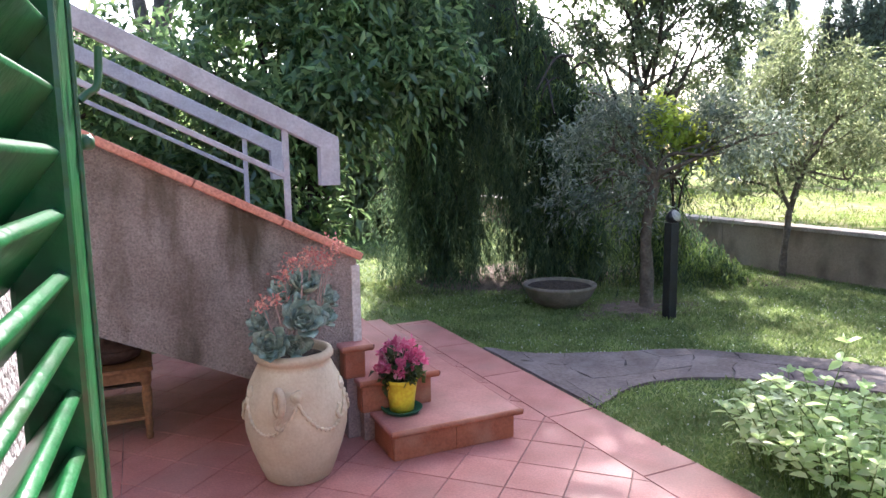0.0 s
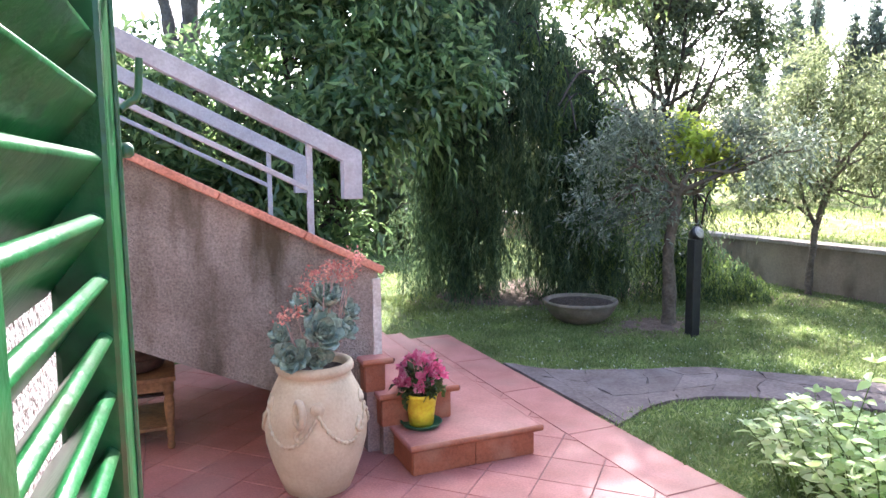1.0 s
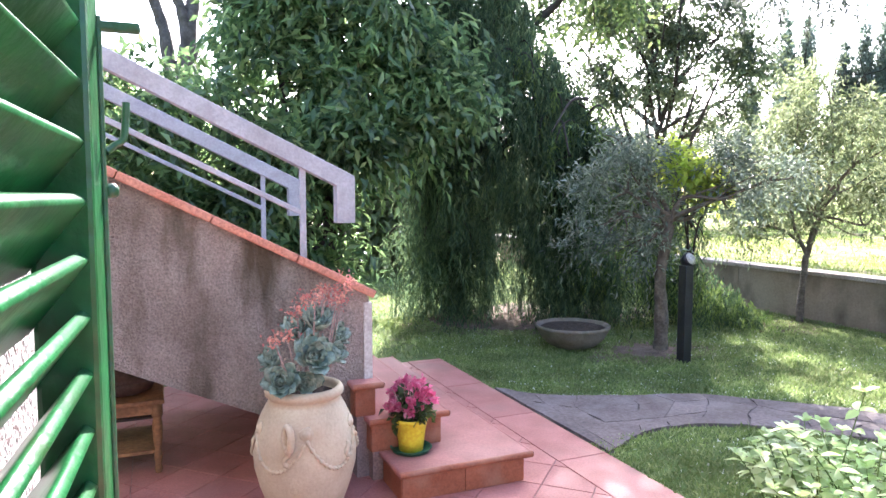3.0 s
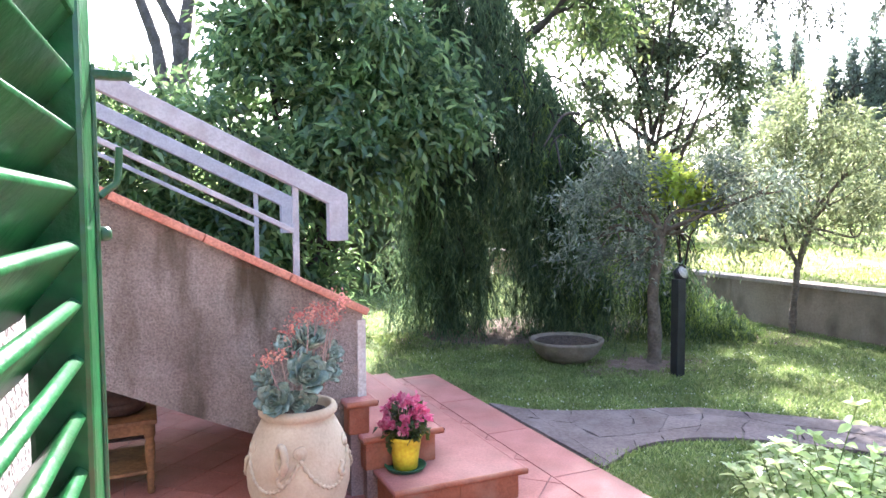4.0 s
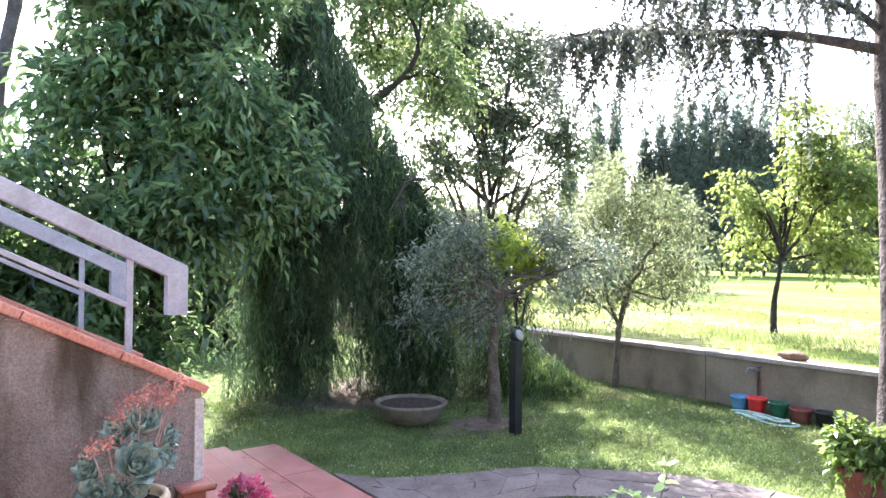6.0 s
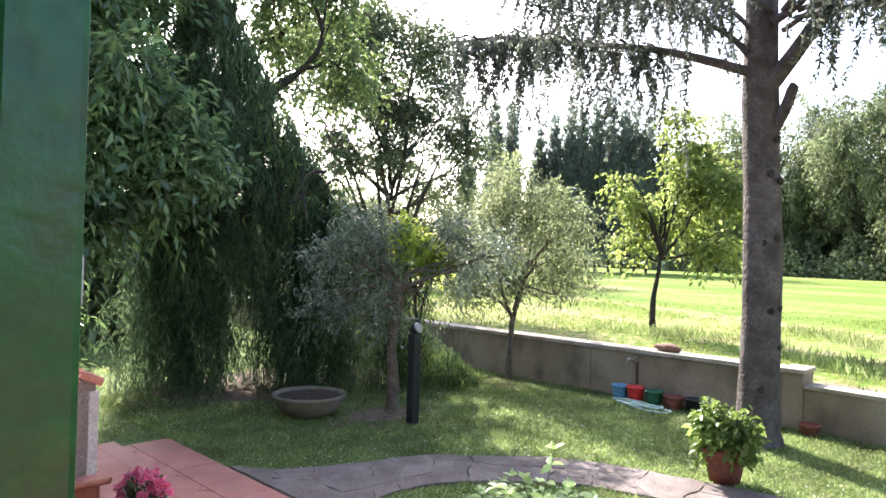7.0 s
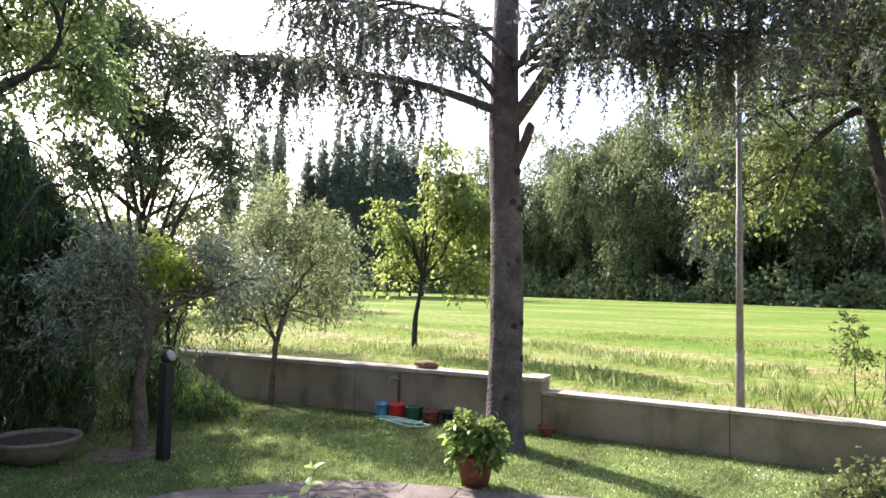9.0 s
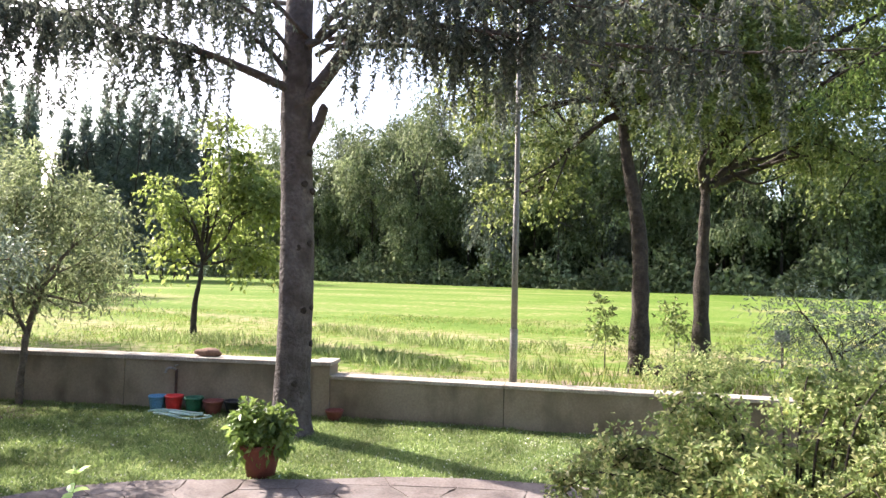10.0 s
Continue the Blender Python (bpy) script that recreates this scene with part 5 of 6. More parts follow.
def cedar_tree():
    """Tall straight trunk; boughs spread overhead with hanging sprays."""
    loc = (6.77, 2.33, 0)
    g = np.random.default_rng(59)
    e = thing("cedar_tree", loc, "tall cedar with a straight grey trunk and drooping sprays", "tree")
    pts, rad = [], []
    for z, r in ((-0.05, 0.27), (0.05, 0.235), (0.2, 0.205), (0.6, 0.185), (1.2, 0.180), (1.8, 0.178), (2.3, 0.172), (2.9, 0.166), (3.3, 0.172), (3.6, 0.165), (4.2, 0.15), (5.5, 0.13), (7.5, 0.10), (9.5, 0.05)):
        pts.append((0.012 * math.sin(z * 2) + 0.012 * z, 0.02 * math.cos(z * 1.7) + 0.018 * z, z))
        rad.append(r)
    c = curve_pts(np.column_stack([pts, rad]), 150)
    v, f = tube_np(c[:, :3], c[:, 3], 24)
    ang = np.arctan2(v[:, 1], v[:, 0])
    bumps = np.array([noise.noise(Vector((a * 2.2, 0.3, z * 3.0))) + 0.5 * noise.noise(Vector((a * 5.0, 3.3, z * 9.0))) for a, z in zip(ang, v[:, 2])])
    v[:, :2] *= (1 + 0.045 * bumps)[:, None]
    part("trunk", mesh_np("trunk", v, f, M["bark"], True), None, e, "grey fissured trunk with knots")
    for z, a in ((0.55, 3.5), (1.30, 3.9), (1.33, 4.6), (1.95, 3.4), (2.0, 4.2), (2.55, 4.3), (2.62, 3.7), (0.95, 4.7), (2.95, 4.0)):
        k = part("knot", lathe([(0.036, -0.02), (0.034, 0.000), (0.022, 0.004), (0.008, 0.002)], 14, 0.15), M["bark_dark"], e, "dark branch scar", smooth=True, loc=(0.176 * math.cos(a) + 0.012 * z, 0.176 * math.sin(a), z))
        k.rotation_euler = (0, radians(90), a)
    W = np.array((6.53, 2.24, 0))
    big = [
        ([(6.50, 2.33, 3.62), (6.25, 2.80, 3.80), (6.0, 3.25, 3.93), (5.6, 3.9, 4.02), (5.15, 4.45, 4.08), (4.7, 4.95, 4.0)], 0.052, 0.012),
        ([(6.55, 2.22, 3.50), (6.57, 1.92, 3.90), (6.60, 1.50, 4.52), (6.58, 1.1, 5.2), (6.5, 0.6, 6.0)], 0.085, 0.045),
        ([(6.55, 2.18, 3.06), (6.56, 2.08, 3.26), (6.57, 2.02, 3.44), (6.572, 2.015, 3.46)], 0.062, 0.046),
        ([(6.5, 2.2, 4.1), (6.52, 1.95, 4.25), (6.55, 1.6, 4.62), (6.4, 1.0, 5.0)], 0.045, 0.012),
        ([(6.48, 2.35, 3.75), (6.42, 2.55, 4.0), (6.35, 2.8, 4.2)], 0.04, 0.02),
        ([(6.48, 2.33, 4.0), (6.3, 2.6, 4.3), (5.9, 3.2, 4.62), (5.4, 3.7, 4.66), (4.9, 4.2, 4.55)], 0.026, 0.010),
        ([(6.5, 2.2, 4.2), (5.9, 2.5, 4.45), (5.0, 3.0, 4.4), (4.3, 3.4, 4.2)], 0.028, 0.008),
        ([(6.5, 2.1, 4.2), (6.0, 1.6, 4.4), (5.5, 1.1, 4.3), (5.0, 0.6, 4.1)], 0.028, 0.008),
        ([(6.5, 2.1, 4.0), (6.3, 1.4, 4.25), (6.1, 0.7, 4.15), (5.9, 0.0, 3.95)], 0.028, 0.008),
        ([(6.5, 2.0, 4.4), (6.3, 1.0, 4.5), (6.0, 0.0, 4.35), (5.6, -0.9, 4.05)], 0.028, 0.008),
        ([(6.5, 2.0, 4.7), (6.1, 0.9, 4.8), (5.5, -0.4, 4.6), (4.8, -1.5, 4.2)], 0.032, 0.008),
        ([(6.6, 2.0, 4.2), (6.9, 1.2, 4.5), (7.1, 0.3, 4.4), (7.1, -0.6, 4.1)], 0.028, 0.008),
        ([(6.6, 2.4, 4.6), (6.8, 3.3, 4.8), (6.7, 4.3, 4.7), (6.4, 5.2, 4.5)], 0.028, 0.008),
        ([(6.5, 2.2, 5.3), (5.6, 2.0, 5.4), (4.6, 1.6, 5.2), (3.8, 1.2, 4.8)], 0.028, 0.008),
        ([(6.5, 2.0, 5.0), (6.0, 0.6, 5.1), (5.2, -0.9, 4.8), (4.4, -2.2, 4.3)], 0.028, 0.008),
        ([(6.5, 2.0, 4.6), (6.5, 0.8, 4.7), (6.2, -0.6, 4.4), (5.8, -2.0, 4.0)], 0.028, 0.008),
        ([(6.5, 2.0, 4.3), (6.4, 0.8, 4.25), (6.2, -0.6, 4.0), (5.7, -1.9, 3.7), (5.2, -2.8, 3.55)], 0.028, 0.008),
        ([(6.5, 2.0, 4.8), (6.2, 0.4, 4.6), (5.6, -1.2, 4.2), (4.9, -2.6, 3.9)], 0.028, 0.008),
        ([(6.5, 2.0, 4.1), (6.9, 0.6, 4.2), (7.0, -0.9, 4.0), (6.7, -2.4, 3.75)], 0.028, 0.008),
    ]
    tops, lens = [], []
    for k, (p, r0, r1) in enumerate(big):
        q = np.array(p) - W
        cc = curve_pts(q, 26)
        rads = np.linspace(r0, r1, 26)
        rads[-1] = 0.002
        vb, fb = tube_np(cc, rads, 10)
        bo = part("bough", mesh_np("bough", vb, fb, M["bark"], True), None, e)
        if k in (1, 2, 3, 4):
            continue
        # side twigs carry the hanging sprays
        side = []
        n = 34 if k == 0 else 22
        for j in range(n):
            t = 0.2 + 0.75 * ((j + g.random()) / n) ** (0.6 if k == 0 else 1.0)
            b = cc[int(t * 25)]
            dr = cc[min(25, int(t * 25) + 1)] - cc[max(0, int(t * 25) - 1)]
            sd = unit(np.cross(dr, [0, 0, 1])) * g.choice([-1, 1])
            ln = (0.25 + 0.5 * g.random()) * (1.15 - 0.5 * t)
            tip = b + unit(sd + unit(dr) * 0.8) * ln + [0, 0, -0.10 * g.random()]
            pp = curve_pts([b, (b + tip) / 2 + [0, 0, 0.04], tip], 6)
            side.append(tube_np(pp, np.linspace(0.010, 0.004, 6), 5))
            m = 5 if k == 0 else 3
            for w in range(m):
                u = pp[0] + (pp[-1] - pp[0]) * (w + 0.5) / m
                tops.append(u + g.normal(size=3) * 0.02)
                lens.append((0.12 + (1.0 if k == 0 else 0.80) * g.random() ** 2.0) * (1.25 - 0.35 * t) * 0.93)
        part("twig", mesh_np("twig", *merged(side), M["bark_dark"], True), None, bo)
    v, f = strands(g, np.array(tops), lens, 0.0085, 0.074, 0.027, 0.14, 0.62)
    part("foliage", mesh_np("foliage", v, f, M["cedar"]), None, e, "grey-green hanging needle sprays")


cedar_tree()


def bright_bush():
    loc = (2.94, 2.12, 0)
    g = np.random.default_rng(61)
    e = thing("leafy_bush", loc, "fresh green leafy bush beside the patio, leaf colour whitened for sunshine", "shrub")
    lines, leaves = [], []
    for k in range(60):
        a, q = k * 2.4, math.sqrt((k + 0.5) / 60)
        foot = np.array([0.24 * q * math.cos(a), 0.40 * q * math.sin(a), -0.02])
        h = (0.46 - 0.16 * q * q) * (0.72 + 0.42 * g.random())
        top = foot * [1.75, 1.4, 0] + [0.03 * g.normal(), 0.03 * g.normal(), h]
        if k == 3:
            top = np.array([0.06, -0.02, 0.69])
        elif k in (7, 12):
            top = np.array([-0.40 + 0.11 * (k == 12), 0.02, 0.57 - 0.06 * (k == 12)])
        c = curve_pts([foot, foot * [1.2, 1.2, 0] + [0, 0, h * 0.5], top], 12)
        lines.append((c[[0, 4, 8, 11]], 0.0048, 0.0022))
        nodes = max(4, int(top[2] / 0.045))
        for j in range(1, nodes + 1):
            at = c[min(11, int(3 + 8.99 * j / nodes))] if j < nodes else c[11]
            last = j == nodes
            for w in range(6 if last else 2):
                b = w * math.pi / (3 if last else 1) + j * math.pi / 2 + k + g.normal() * 0.25
                size = (0.55 if last and w % 2 else 0.75 if last else 1.0 if j > 1 else 0.8) * (0.8 + 0.4 * g.random())
                leaves.append((at, np.array([math.cos(b), math.sin(b), (0.9 if last else 0.22) + g.normal() * 0.18]), size))
    pos = np.array([l[0] for l in leaves])
    d = np.array([l[1] for l in leaves])
    size = np.array([l[2] for l in leaves])
    n = len(pos)
    v, f = ovate_blades(pos, d, np.tile([0, 0, 1.0], (n, 1)) + g.normal(size=(n, 3)) * 0.45, 0.074 * size, 0.040 * size)
    part("stem", mesh_np("stem", *wooden(g, None, lines, 5), M["basil"], True), None, e)
    part("foliage", mesh_np("foliage", v, f, M["bright_shrub"]), None, e)


bright_bush()


def spruce_tree():
    """A spruce beside the low wall, its long boughs reaching over the lawn."""
    loc = (4.7, -4.7, 0)
    g = np.random.default_rng(63)
    e = thing("spruce_tree", loc, "spruce with long arching boughs and hanging sprays, many coloured as sunlit", "tree")
    c = curve_pts([(0, 0, -0.05), (0.03, 0.02, 2.0), (0.0, 0.05, 4.5), (0.02, 0.0, 8.0)], 30)
    part("trunk", mesh_np("trunk", *tube_np(c, np.linspace(0.20, 0.04, 30), 14), M["bark_dark"], True), None, e)
    tops, lens, fresh, flen = [], [], [], []
    for k in range(22):
        z = 3.15 + 4.0 * k / 22
        a = 1.45 + 0.5 * g.normal() if k % 2 else k * 2.4
        reach = (3.4 - 0.42 * (z - 3.1)) * (0.75 + 0.3 * g.random())
        w = np.array([math.cos(a), math.sin(a), 0.0]) * reach
        o = np.array([0.0, 0.0, z])
        ar = curve_pts([o, o + w * 0.35 + [0, 0, 0.22], o + w * 0.75 + [0, 0, 0.16], o + w + [0, 0, -0.12]], 26)
        bo = part("bough", mesh_np("bough", *tube_np(ar, np.linspace(0.04, 0.006, 26), 7), M["bark_dark"], True), None, e)
        side = []
        for j in range(5, 26):
            for sg in (-1, 1):
                dr = unit(ar[j] - ar[j - 1])
                sd = unit(np.cross(dr, [0, 0, 1])) * sg
                ln = (0.22 + 0.4 * g.random()) * (1.15 - 0.6 * j / 26)
                tip = ar[j] + (sd + dr * 0.8) * ln * 0.75 + [0, 0, -0.10 * g.random()]
                side.append(tube_np(np.array([ar[j], (ar[j] + tip) / 2 + [0, 0, 0.03], tip]), [0.006, 0.004, 0.002], 4))
                for q in range(4):
                    u = ar[j] + (tip - ar[j]) * (q + 0.6) / 4
                    # most sprays take the paler needles, a sunlit look put into colour
                    if g.random() < 0.65:
                        fresh.append(u + g.normal(size=3) * 0.015)
                        flen.append(0.10 + 0.18 * g.random())
                    else:
                        tops.append(u + g.normal(size=3) * 0.015)
                        lens.append(0.12 + 0.30 * g.random() ** 1.5)
        part("twig", mesh_np("twig", *merged(side), M["bark_dark"], True), None, bo)
    part("foliage", mesh_np("foliage", *strands(g, np.array(tops), lens, 0.016, 0.055, 0.020, 0.10, 0.7), M["conifer"]), None, e)
    part("fresh_lit_growth", mesh_np("fresh_lit_growth", *strands(g, np.array(fresh), flen, 0.016, 0.05, 0.020, 0.08, 0.6), M["conifer_tip"]), None, e, "pale yellow-green sprays, coloured as if sunlit")


spruce_tree()


def rose_bush():
    loc = (3.50, -1.40, 0)
    g = np.random.default_rng(67)
    e = thing("rose_bush", loc, "loose sprawling rose bush with small green and reddish leaves", "shrub")
    lines, tw = [], []
    for k in range(120):
        a = g.random() * 6.283
        r = 0.35 + 0.86 * math.sqrt(g.random())
        h = (1.16 - 0.42 * (r / 1.25) ** 2) * (0.62 + 0.48 * g.random()) - (0.30 * math.sin(a) * r)
        top = np.array([r * math.cos(a) * 0.75, r * math.sin(a) * 1.15, max(0.25, h)])
        c = curve_pts([(0.12 * math.cos(a), 0.2 * math.sin(a), -0.02), top * [0.45, 0.45, 0.8], top * [0.85, 0.85, 1.05], top + [0, 0, -0.06]], 14)
        lines.append((c[[0, 4, 8, 13]], 0.008, 0.003))
        for j in range(3, 14):
            for _ in range(3):
                tw.append((c[j], unit(g.normal(size=3))))
    pos = np.array([t[0] for t in tw])
    d = np.array([t[1] for t in tw])
    per = 14
    s = np.linspace(0.15, 1, per)[None, :, None]
    p = (pos[:, None] + d[:, None] * s * (0.07 + 0.12 * g.random((len(pos), 1, 1))) + g.normal(size=(len(pos), per, 3)) * 0.012).reshape(-1, 3)
    n = len(p)
    v, f = leaf_blades(p, g.normal(size=(n, 3)) + [0, 0, -0.1], g.normal(size=(n, 3)) * 0.6 + [0, 0, 1], 0.036 * (0.6 + 0.7 * g.random(n)), 0.023 * (0.6 + 0.7 * g.random(n)))
    part("stem", mesh_np("stem", *wooden(g, None, lines, 5), M["bark_dark"], True), None, e)
    part("foliage", mesh_np("foliage", v, f, M["rose"]), None, e)


rose_bush()


# ---- trees beyond the garden ----
def simple_tree(name, loc, label, blobs, trunk_r, fork, bark, leaf, seed, twigs, per, tl, ll, lw, droop=0.4, shell=0.3, group="", stems=1, split=0):
    """blobs are local to loc."""
    g = np.random.default_rng(seed)
    lines = []
    for k in range(stems):
        o = g.normal(size=2) * 0.25 * (stems > 1)
        lines.append(([(o[0], o[1], -0.1), (o[0] * 1.3 + 0.03, o[1] * 1.3, fork[2] * 0.5), (fork[0] + o[0] * 2, fork[1] + o[1] * 2, fork[2]), (fork[0] + o[0] * 4, fork[1] + o[1] * 4, fork[2] * 1.7)], trunk_r, trunk_r * 0.16))
    lines += limbs_to(blobs, fork, trunk_r * 0.5, g)
    if split:
        fine = clumps(g, blobs, split, 0.40)
        for c in fine[::2]:
            near = min(blobs, key=lambda b: sum((b[i] - c[i]) ** 2 for i in range(3)))
            a, e = np.array(near[:3], float), np.array(c[:3], float)
            lines.append(([a, (a + e) / 2 + g.normal(size=3) * 0.06 + [0, 0, 0.05], e], trunk_r * 0.16, trunk_r * 0.04))
        blobs = fine
    return tree(name, loc, label, lines, bark, leaf, crown(g, blobs, twigs, per, tl, ll, lw, droop, shell), group)


simple_tree("walnut_tree", (15.2, 7.80, 0), "light green young tree with a dark crooked trunk in the field", [(0.2, -0.5, 3.9, 0.75, 0.8, 0.7), (0.0, 0.55, 3.1, 0.7, 0.6, 0.5), (0.3, -1.5, 3.3, 0.7, 0.65, 0.6), (0.1, -0.5, 4.95, 0.5, 0.5, 0.45), (-0.1, 0.75, 2.05, 0.5, 0.5, 0.35), (0.3, -1.35, 2.15, 0.6, 0.6, 0.4), (0.3, -1.2, 4.25, 0.5, 0.5, 0.5), (0.1, 0.15, 2.4, 0.5, 0.55, 0.4), (0.0, 1.0, 3.7, 0.4, 0.4, 0.35), (0.2, -0.5, 2.9, 0.6, 0.5, 0.45)], 0.095, (0.05, -0.12, 1.65), M["bark_dark"], M["walnut"], 71, 780, 8, 0.42, 0.15, 0.08, 0.5, 0.0, split=8)
simple_tree("dark_tree", (14.0, 16.3, 0), "tall many-stemmed dark tree beyond the garden", [(-0.25, 0.25, 6.6, 1.65, 1.65, 1.52), (1.14, -1.02, 6.1, 1.4, 1.4, 1.52), (-1.65, 1.14, 7.11, 1.4, 1.4, 1.65), (0.64, -0.64, 8.38, 1.4, 1.4, 1.14), (-0.89, 0.64, 8.89, 1.52, 1.52, 1.02), (1.91, -1.65, 5.08, 1.02, 1.02, 1.02), (-2.41, 1.78, 9.14, 1.52, 1.52, 1.27), (0.25, 0.0, 4.7, 1.52, 1.52, 0.9), (1.3, -1.1, 3.9, 1.0, 1.0, 0.6), (-1.2, 0.9, 4.9, 1.1, 1.1, 0.9)], 0.16, (0.0, 0.0, 2.8), M["bark_dark"], M["dusky"], 73, 3000, 9, 0.50, 0.16, 0.085, 0.35, 0.0, stems=5, split=9)
simple_tree("tall_tree", (6.2, 12.2, 0), "tall leafy tree rising behind the conifer", [(-0.3, 0.2, 7.4, 1.8, 1.6, 1.3), (1.0, -0.9, 6.6, 1.3, 1.2, 1.2), (-1.6, 0.6, 8.2, 1.6, 1.4, 1.0), (1.6, -1.4, 5.4, 0.9, 0.9, 0.8), (0.6, -0.6, 4.6, 0.8, 0.8, 0.7), (1.8, -1.5, 7.6, 1.0, 1.0, 0.8)], 0.16, (0.0, 0.0, 3.6), M["bark_dark"], M["canopy"], 79, 2300, 9, 0.42, 0.14, 0.065, 0.5, 0.0, split=9)
def forked_tree():
    """Bare grey stems that part low down and curve upward, leaves only at the top."""
    loc = (0.5, 13.1, 0)
    g = np.random.default_rng(83)
    lines = [([(0, 0, -0.1), (0.02, 0, 2.0), (0.10, 0, 3.6), (0.20, 0, 4.2)], 0.24, 0.17),
             ([(-0.06, 0, 3.2), (-0.16, 0, 4.1), (-0.24, 0.02, 4.6), (-0.58, 0.05, 5.7), (-0.95, 0.1, 7.4)], 0.13, 0.07),
             ([(0.18, 0, 4.1), (0.10, -0.02, 4.8), (-0.12, -0.05, 5.3), (-0.5, -0.1, 6.3), (-0.7, -0.1, 7.6)], 0.11, 0.06),
             ([(0.20, 0, 4.1), (0.24, 0.02, 4.7), (0.44, 0.05, 5.9), (0.52, 0.05, 6.6), (0.9, 0.1, 7.8)], 0.13, 0.07)]
    blobs = [(-1.0, 0, 8.2, 1.3, 1.1, 0.8), (0.9, 0, 8.4, 1.3, 1.2, 0.9), (1.7, 0.2, 7.2, 0.7, 0.8, 0.9), (-2.75, 0.2, 6.6, 0.9, 1.0, 1.3)]
    lines += [([(-0.7, 0.1, 7.0), (-1.8, 0.1, 6.9), (-2.7, 0.2, 6.6)], 0.05, 0.02), ([(0.6, 0.05, 6.8), (1.2, 0.1, 7.0), (1.7, 0.2, 7.2)], 0.04, 0.02)]
    tree("forked_tree", loc, "bare forked grey stems with a leafy top beyond the stairs", lines, M["bark"], M["dusky"], crown(g, clumps(g, blobs, 8, 0.4), 950, 8, 0.4, 0.14, 0.075, 0.4, 0.0))


forked_tree()
for k, (x, y, hgt, r) in enumerate([(-3.5, 10.5, 3.3, 1.3), (-1.4, 10.0, 3.4, 1.2), (0.4, 10.4, 3.5, 1.2), (-5.5, 12.5, 4.5, 1.5)]):
    simple_tree("hedge_shrub", (x, y, 0), "dark evergreen hedge shrub behind the stairs", [(0, 0, hgt * 0.45, r, r, hgt * 0.42), (0.3, 0.2, hgt * 0.75, r * 0.7, r * 0.7, hgt * 0.25)], 0.06, (0, 0, 0.6), M["bark_dark"], M["laurel"], 90 + k, 900, 7, 0.3, 0.13, 0.05, 0.4, 0.3, "hedge shrubs")
OAK = local([(0.1, 0.3, 5.0, 1.6, 1.6, 1.1), (0.2, 1.6, 4.0, 1.2, 1.1, 1.0), (0.2, 1.6, 2.8, 0.9, 0.8, 0.7), (-0.2, -0.6, 4.2, 1.2, 1.2, 1.0), (0.4, 0.2, 6.2, 1.6, 1.8, 0.9), (0.3, 2.3, 5.2, 1.0, 1.0, 0.9), (0.3, 1.3, 5.6, 1.2, 1.2, 0.9), (0.3, -1.2, 5.6, 1.2, 1.2, 1.0)], (0, 0), 1.2)
simple_tree("oak_tree", (12.4, -2.10, 0), "tall field oak with a leaning dark trunk", OAK, 0.20, (0.02, 0.34, 4.7), M["bark_dark"], M["oak"], 101, 4600, 9, 0.36, 0.095, 0.058, 0.4, 0.0, "field oaks", split=9)
simple_tree("oak_tree", (14.0, -3.58, 0), "tall field oak with a straight dark trunk", local([(0.3, -0.4, 4.6, 1.6, 1.5, 1.3), (0.2, -1.4, 3.6, 1.1, 1.2, 0.9), (0.3, -1.9, 5.0, 1.5, 1.4, 1.2), (0.3, 0.5, 5.8, 1.4, 1.4, 1.0), (0.2, -2.6, 3.4, 0.9, 1.0, 0.8), (0.2, -1.2, 6.4, 1.6, 1.6, 0.9), (0.2, -3.6, 5.2, 1.5, 1.5, 1.3), (0.2, -3.2, 6.6, 1.6, 1.6, 1.0)], (0, 0), 1.23), 0.21, (0.0, -0.05, 3.3), M["bark_dark"], M["oak"], 103, 5200, 9, 0.36, 0.095, 0.058, 0.4, 0.0, "field oaks", split=9)
simple_tree("shrub", (9.6, -4.3, 0), "grey-green olive-leaved shrub at the field's edge", [(0, 0, 0.9, 0.8, 1.0, 0.7), (0.1, 0.6, 1.3, 0.4, 0.5, 0.4), (0, -0.8, 1.2, 0.6, 0.7, 0.6)], 0.05, (0, 0, 0.4), M["bark_dark"], M["olive"], 107, 700, 9, 0.3, 0.075, 0.02, 0.3, 0.3)
simple_tree("shrub", (10.4, -2.5, 0), "low tangled shrub at the foot of the oaks", [(0, 0, 0.3, 0.6, 0.9, 0.3), (0.6, -0.5, 0.35, 0.6, 0.7, 0.35)], 0.03, (0, 0, 0.15), M["bark_dark"], M["rose"], 109, 600, 7, 0.2, 0.06, 0.025, 0.3, 0.2)

for k, (x, y) in enumerate([(12.3, -1.5), (13.9, -3.05)]):
    simple_tree("sapling", (x, y, 0), "sparse leafy sapling beside the oak trunks", [(0, 0, 0.85, 0.18, 0.26, 0.32), (0.05, 0.08, 1.2, 0.14, 0.2, 0.2)], 0.015, (0, 0, 0.5), M["bark_dark"], M["oak"], 400 + k, 60, 7, 0.22, 0.09, 0.05, 0.3, 0.15, "saplings")


def fallen_log(loc, turn, span, girth):
    e = thing("fallen_log", loc, "dark rotting log lying at the foot of the oaks", "log", "fallen logs", turn=turn)
    c = curve_pts([(-span / 2, 0, girth * 0.8), (-span / 4, 0.06, girth * 1.6), (span / 5, 0.02, girth * 1.7), (span / 2, -0.08, girth * 0.7)], 18)
    part("stem", mesh_np("stem", *tube_np(c, girth * (1 + 0.12 * np.sin(np.arange(18) * 1.7)), 10), M["bark_dark"], True), None, e)


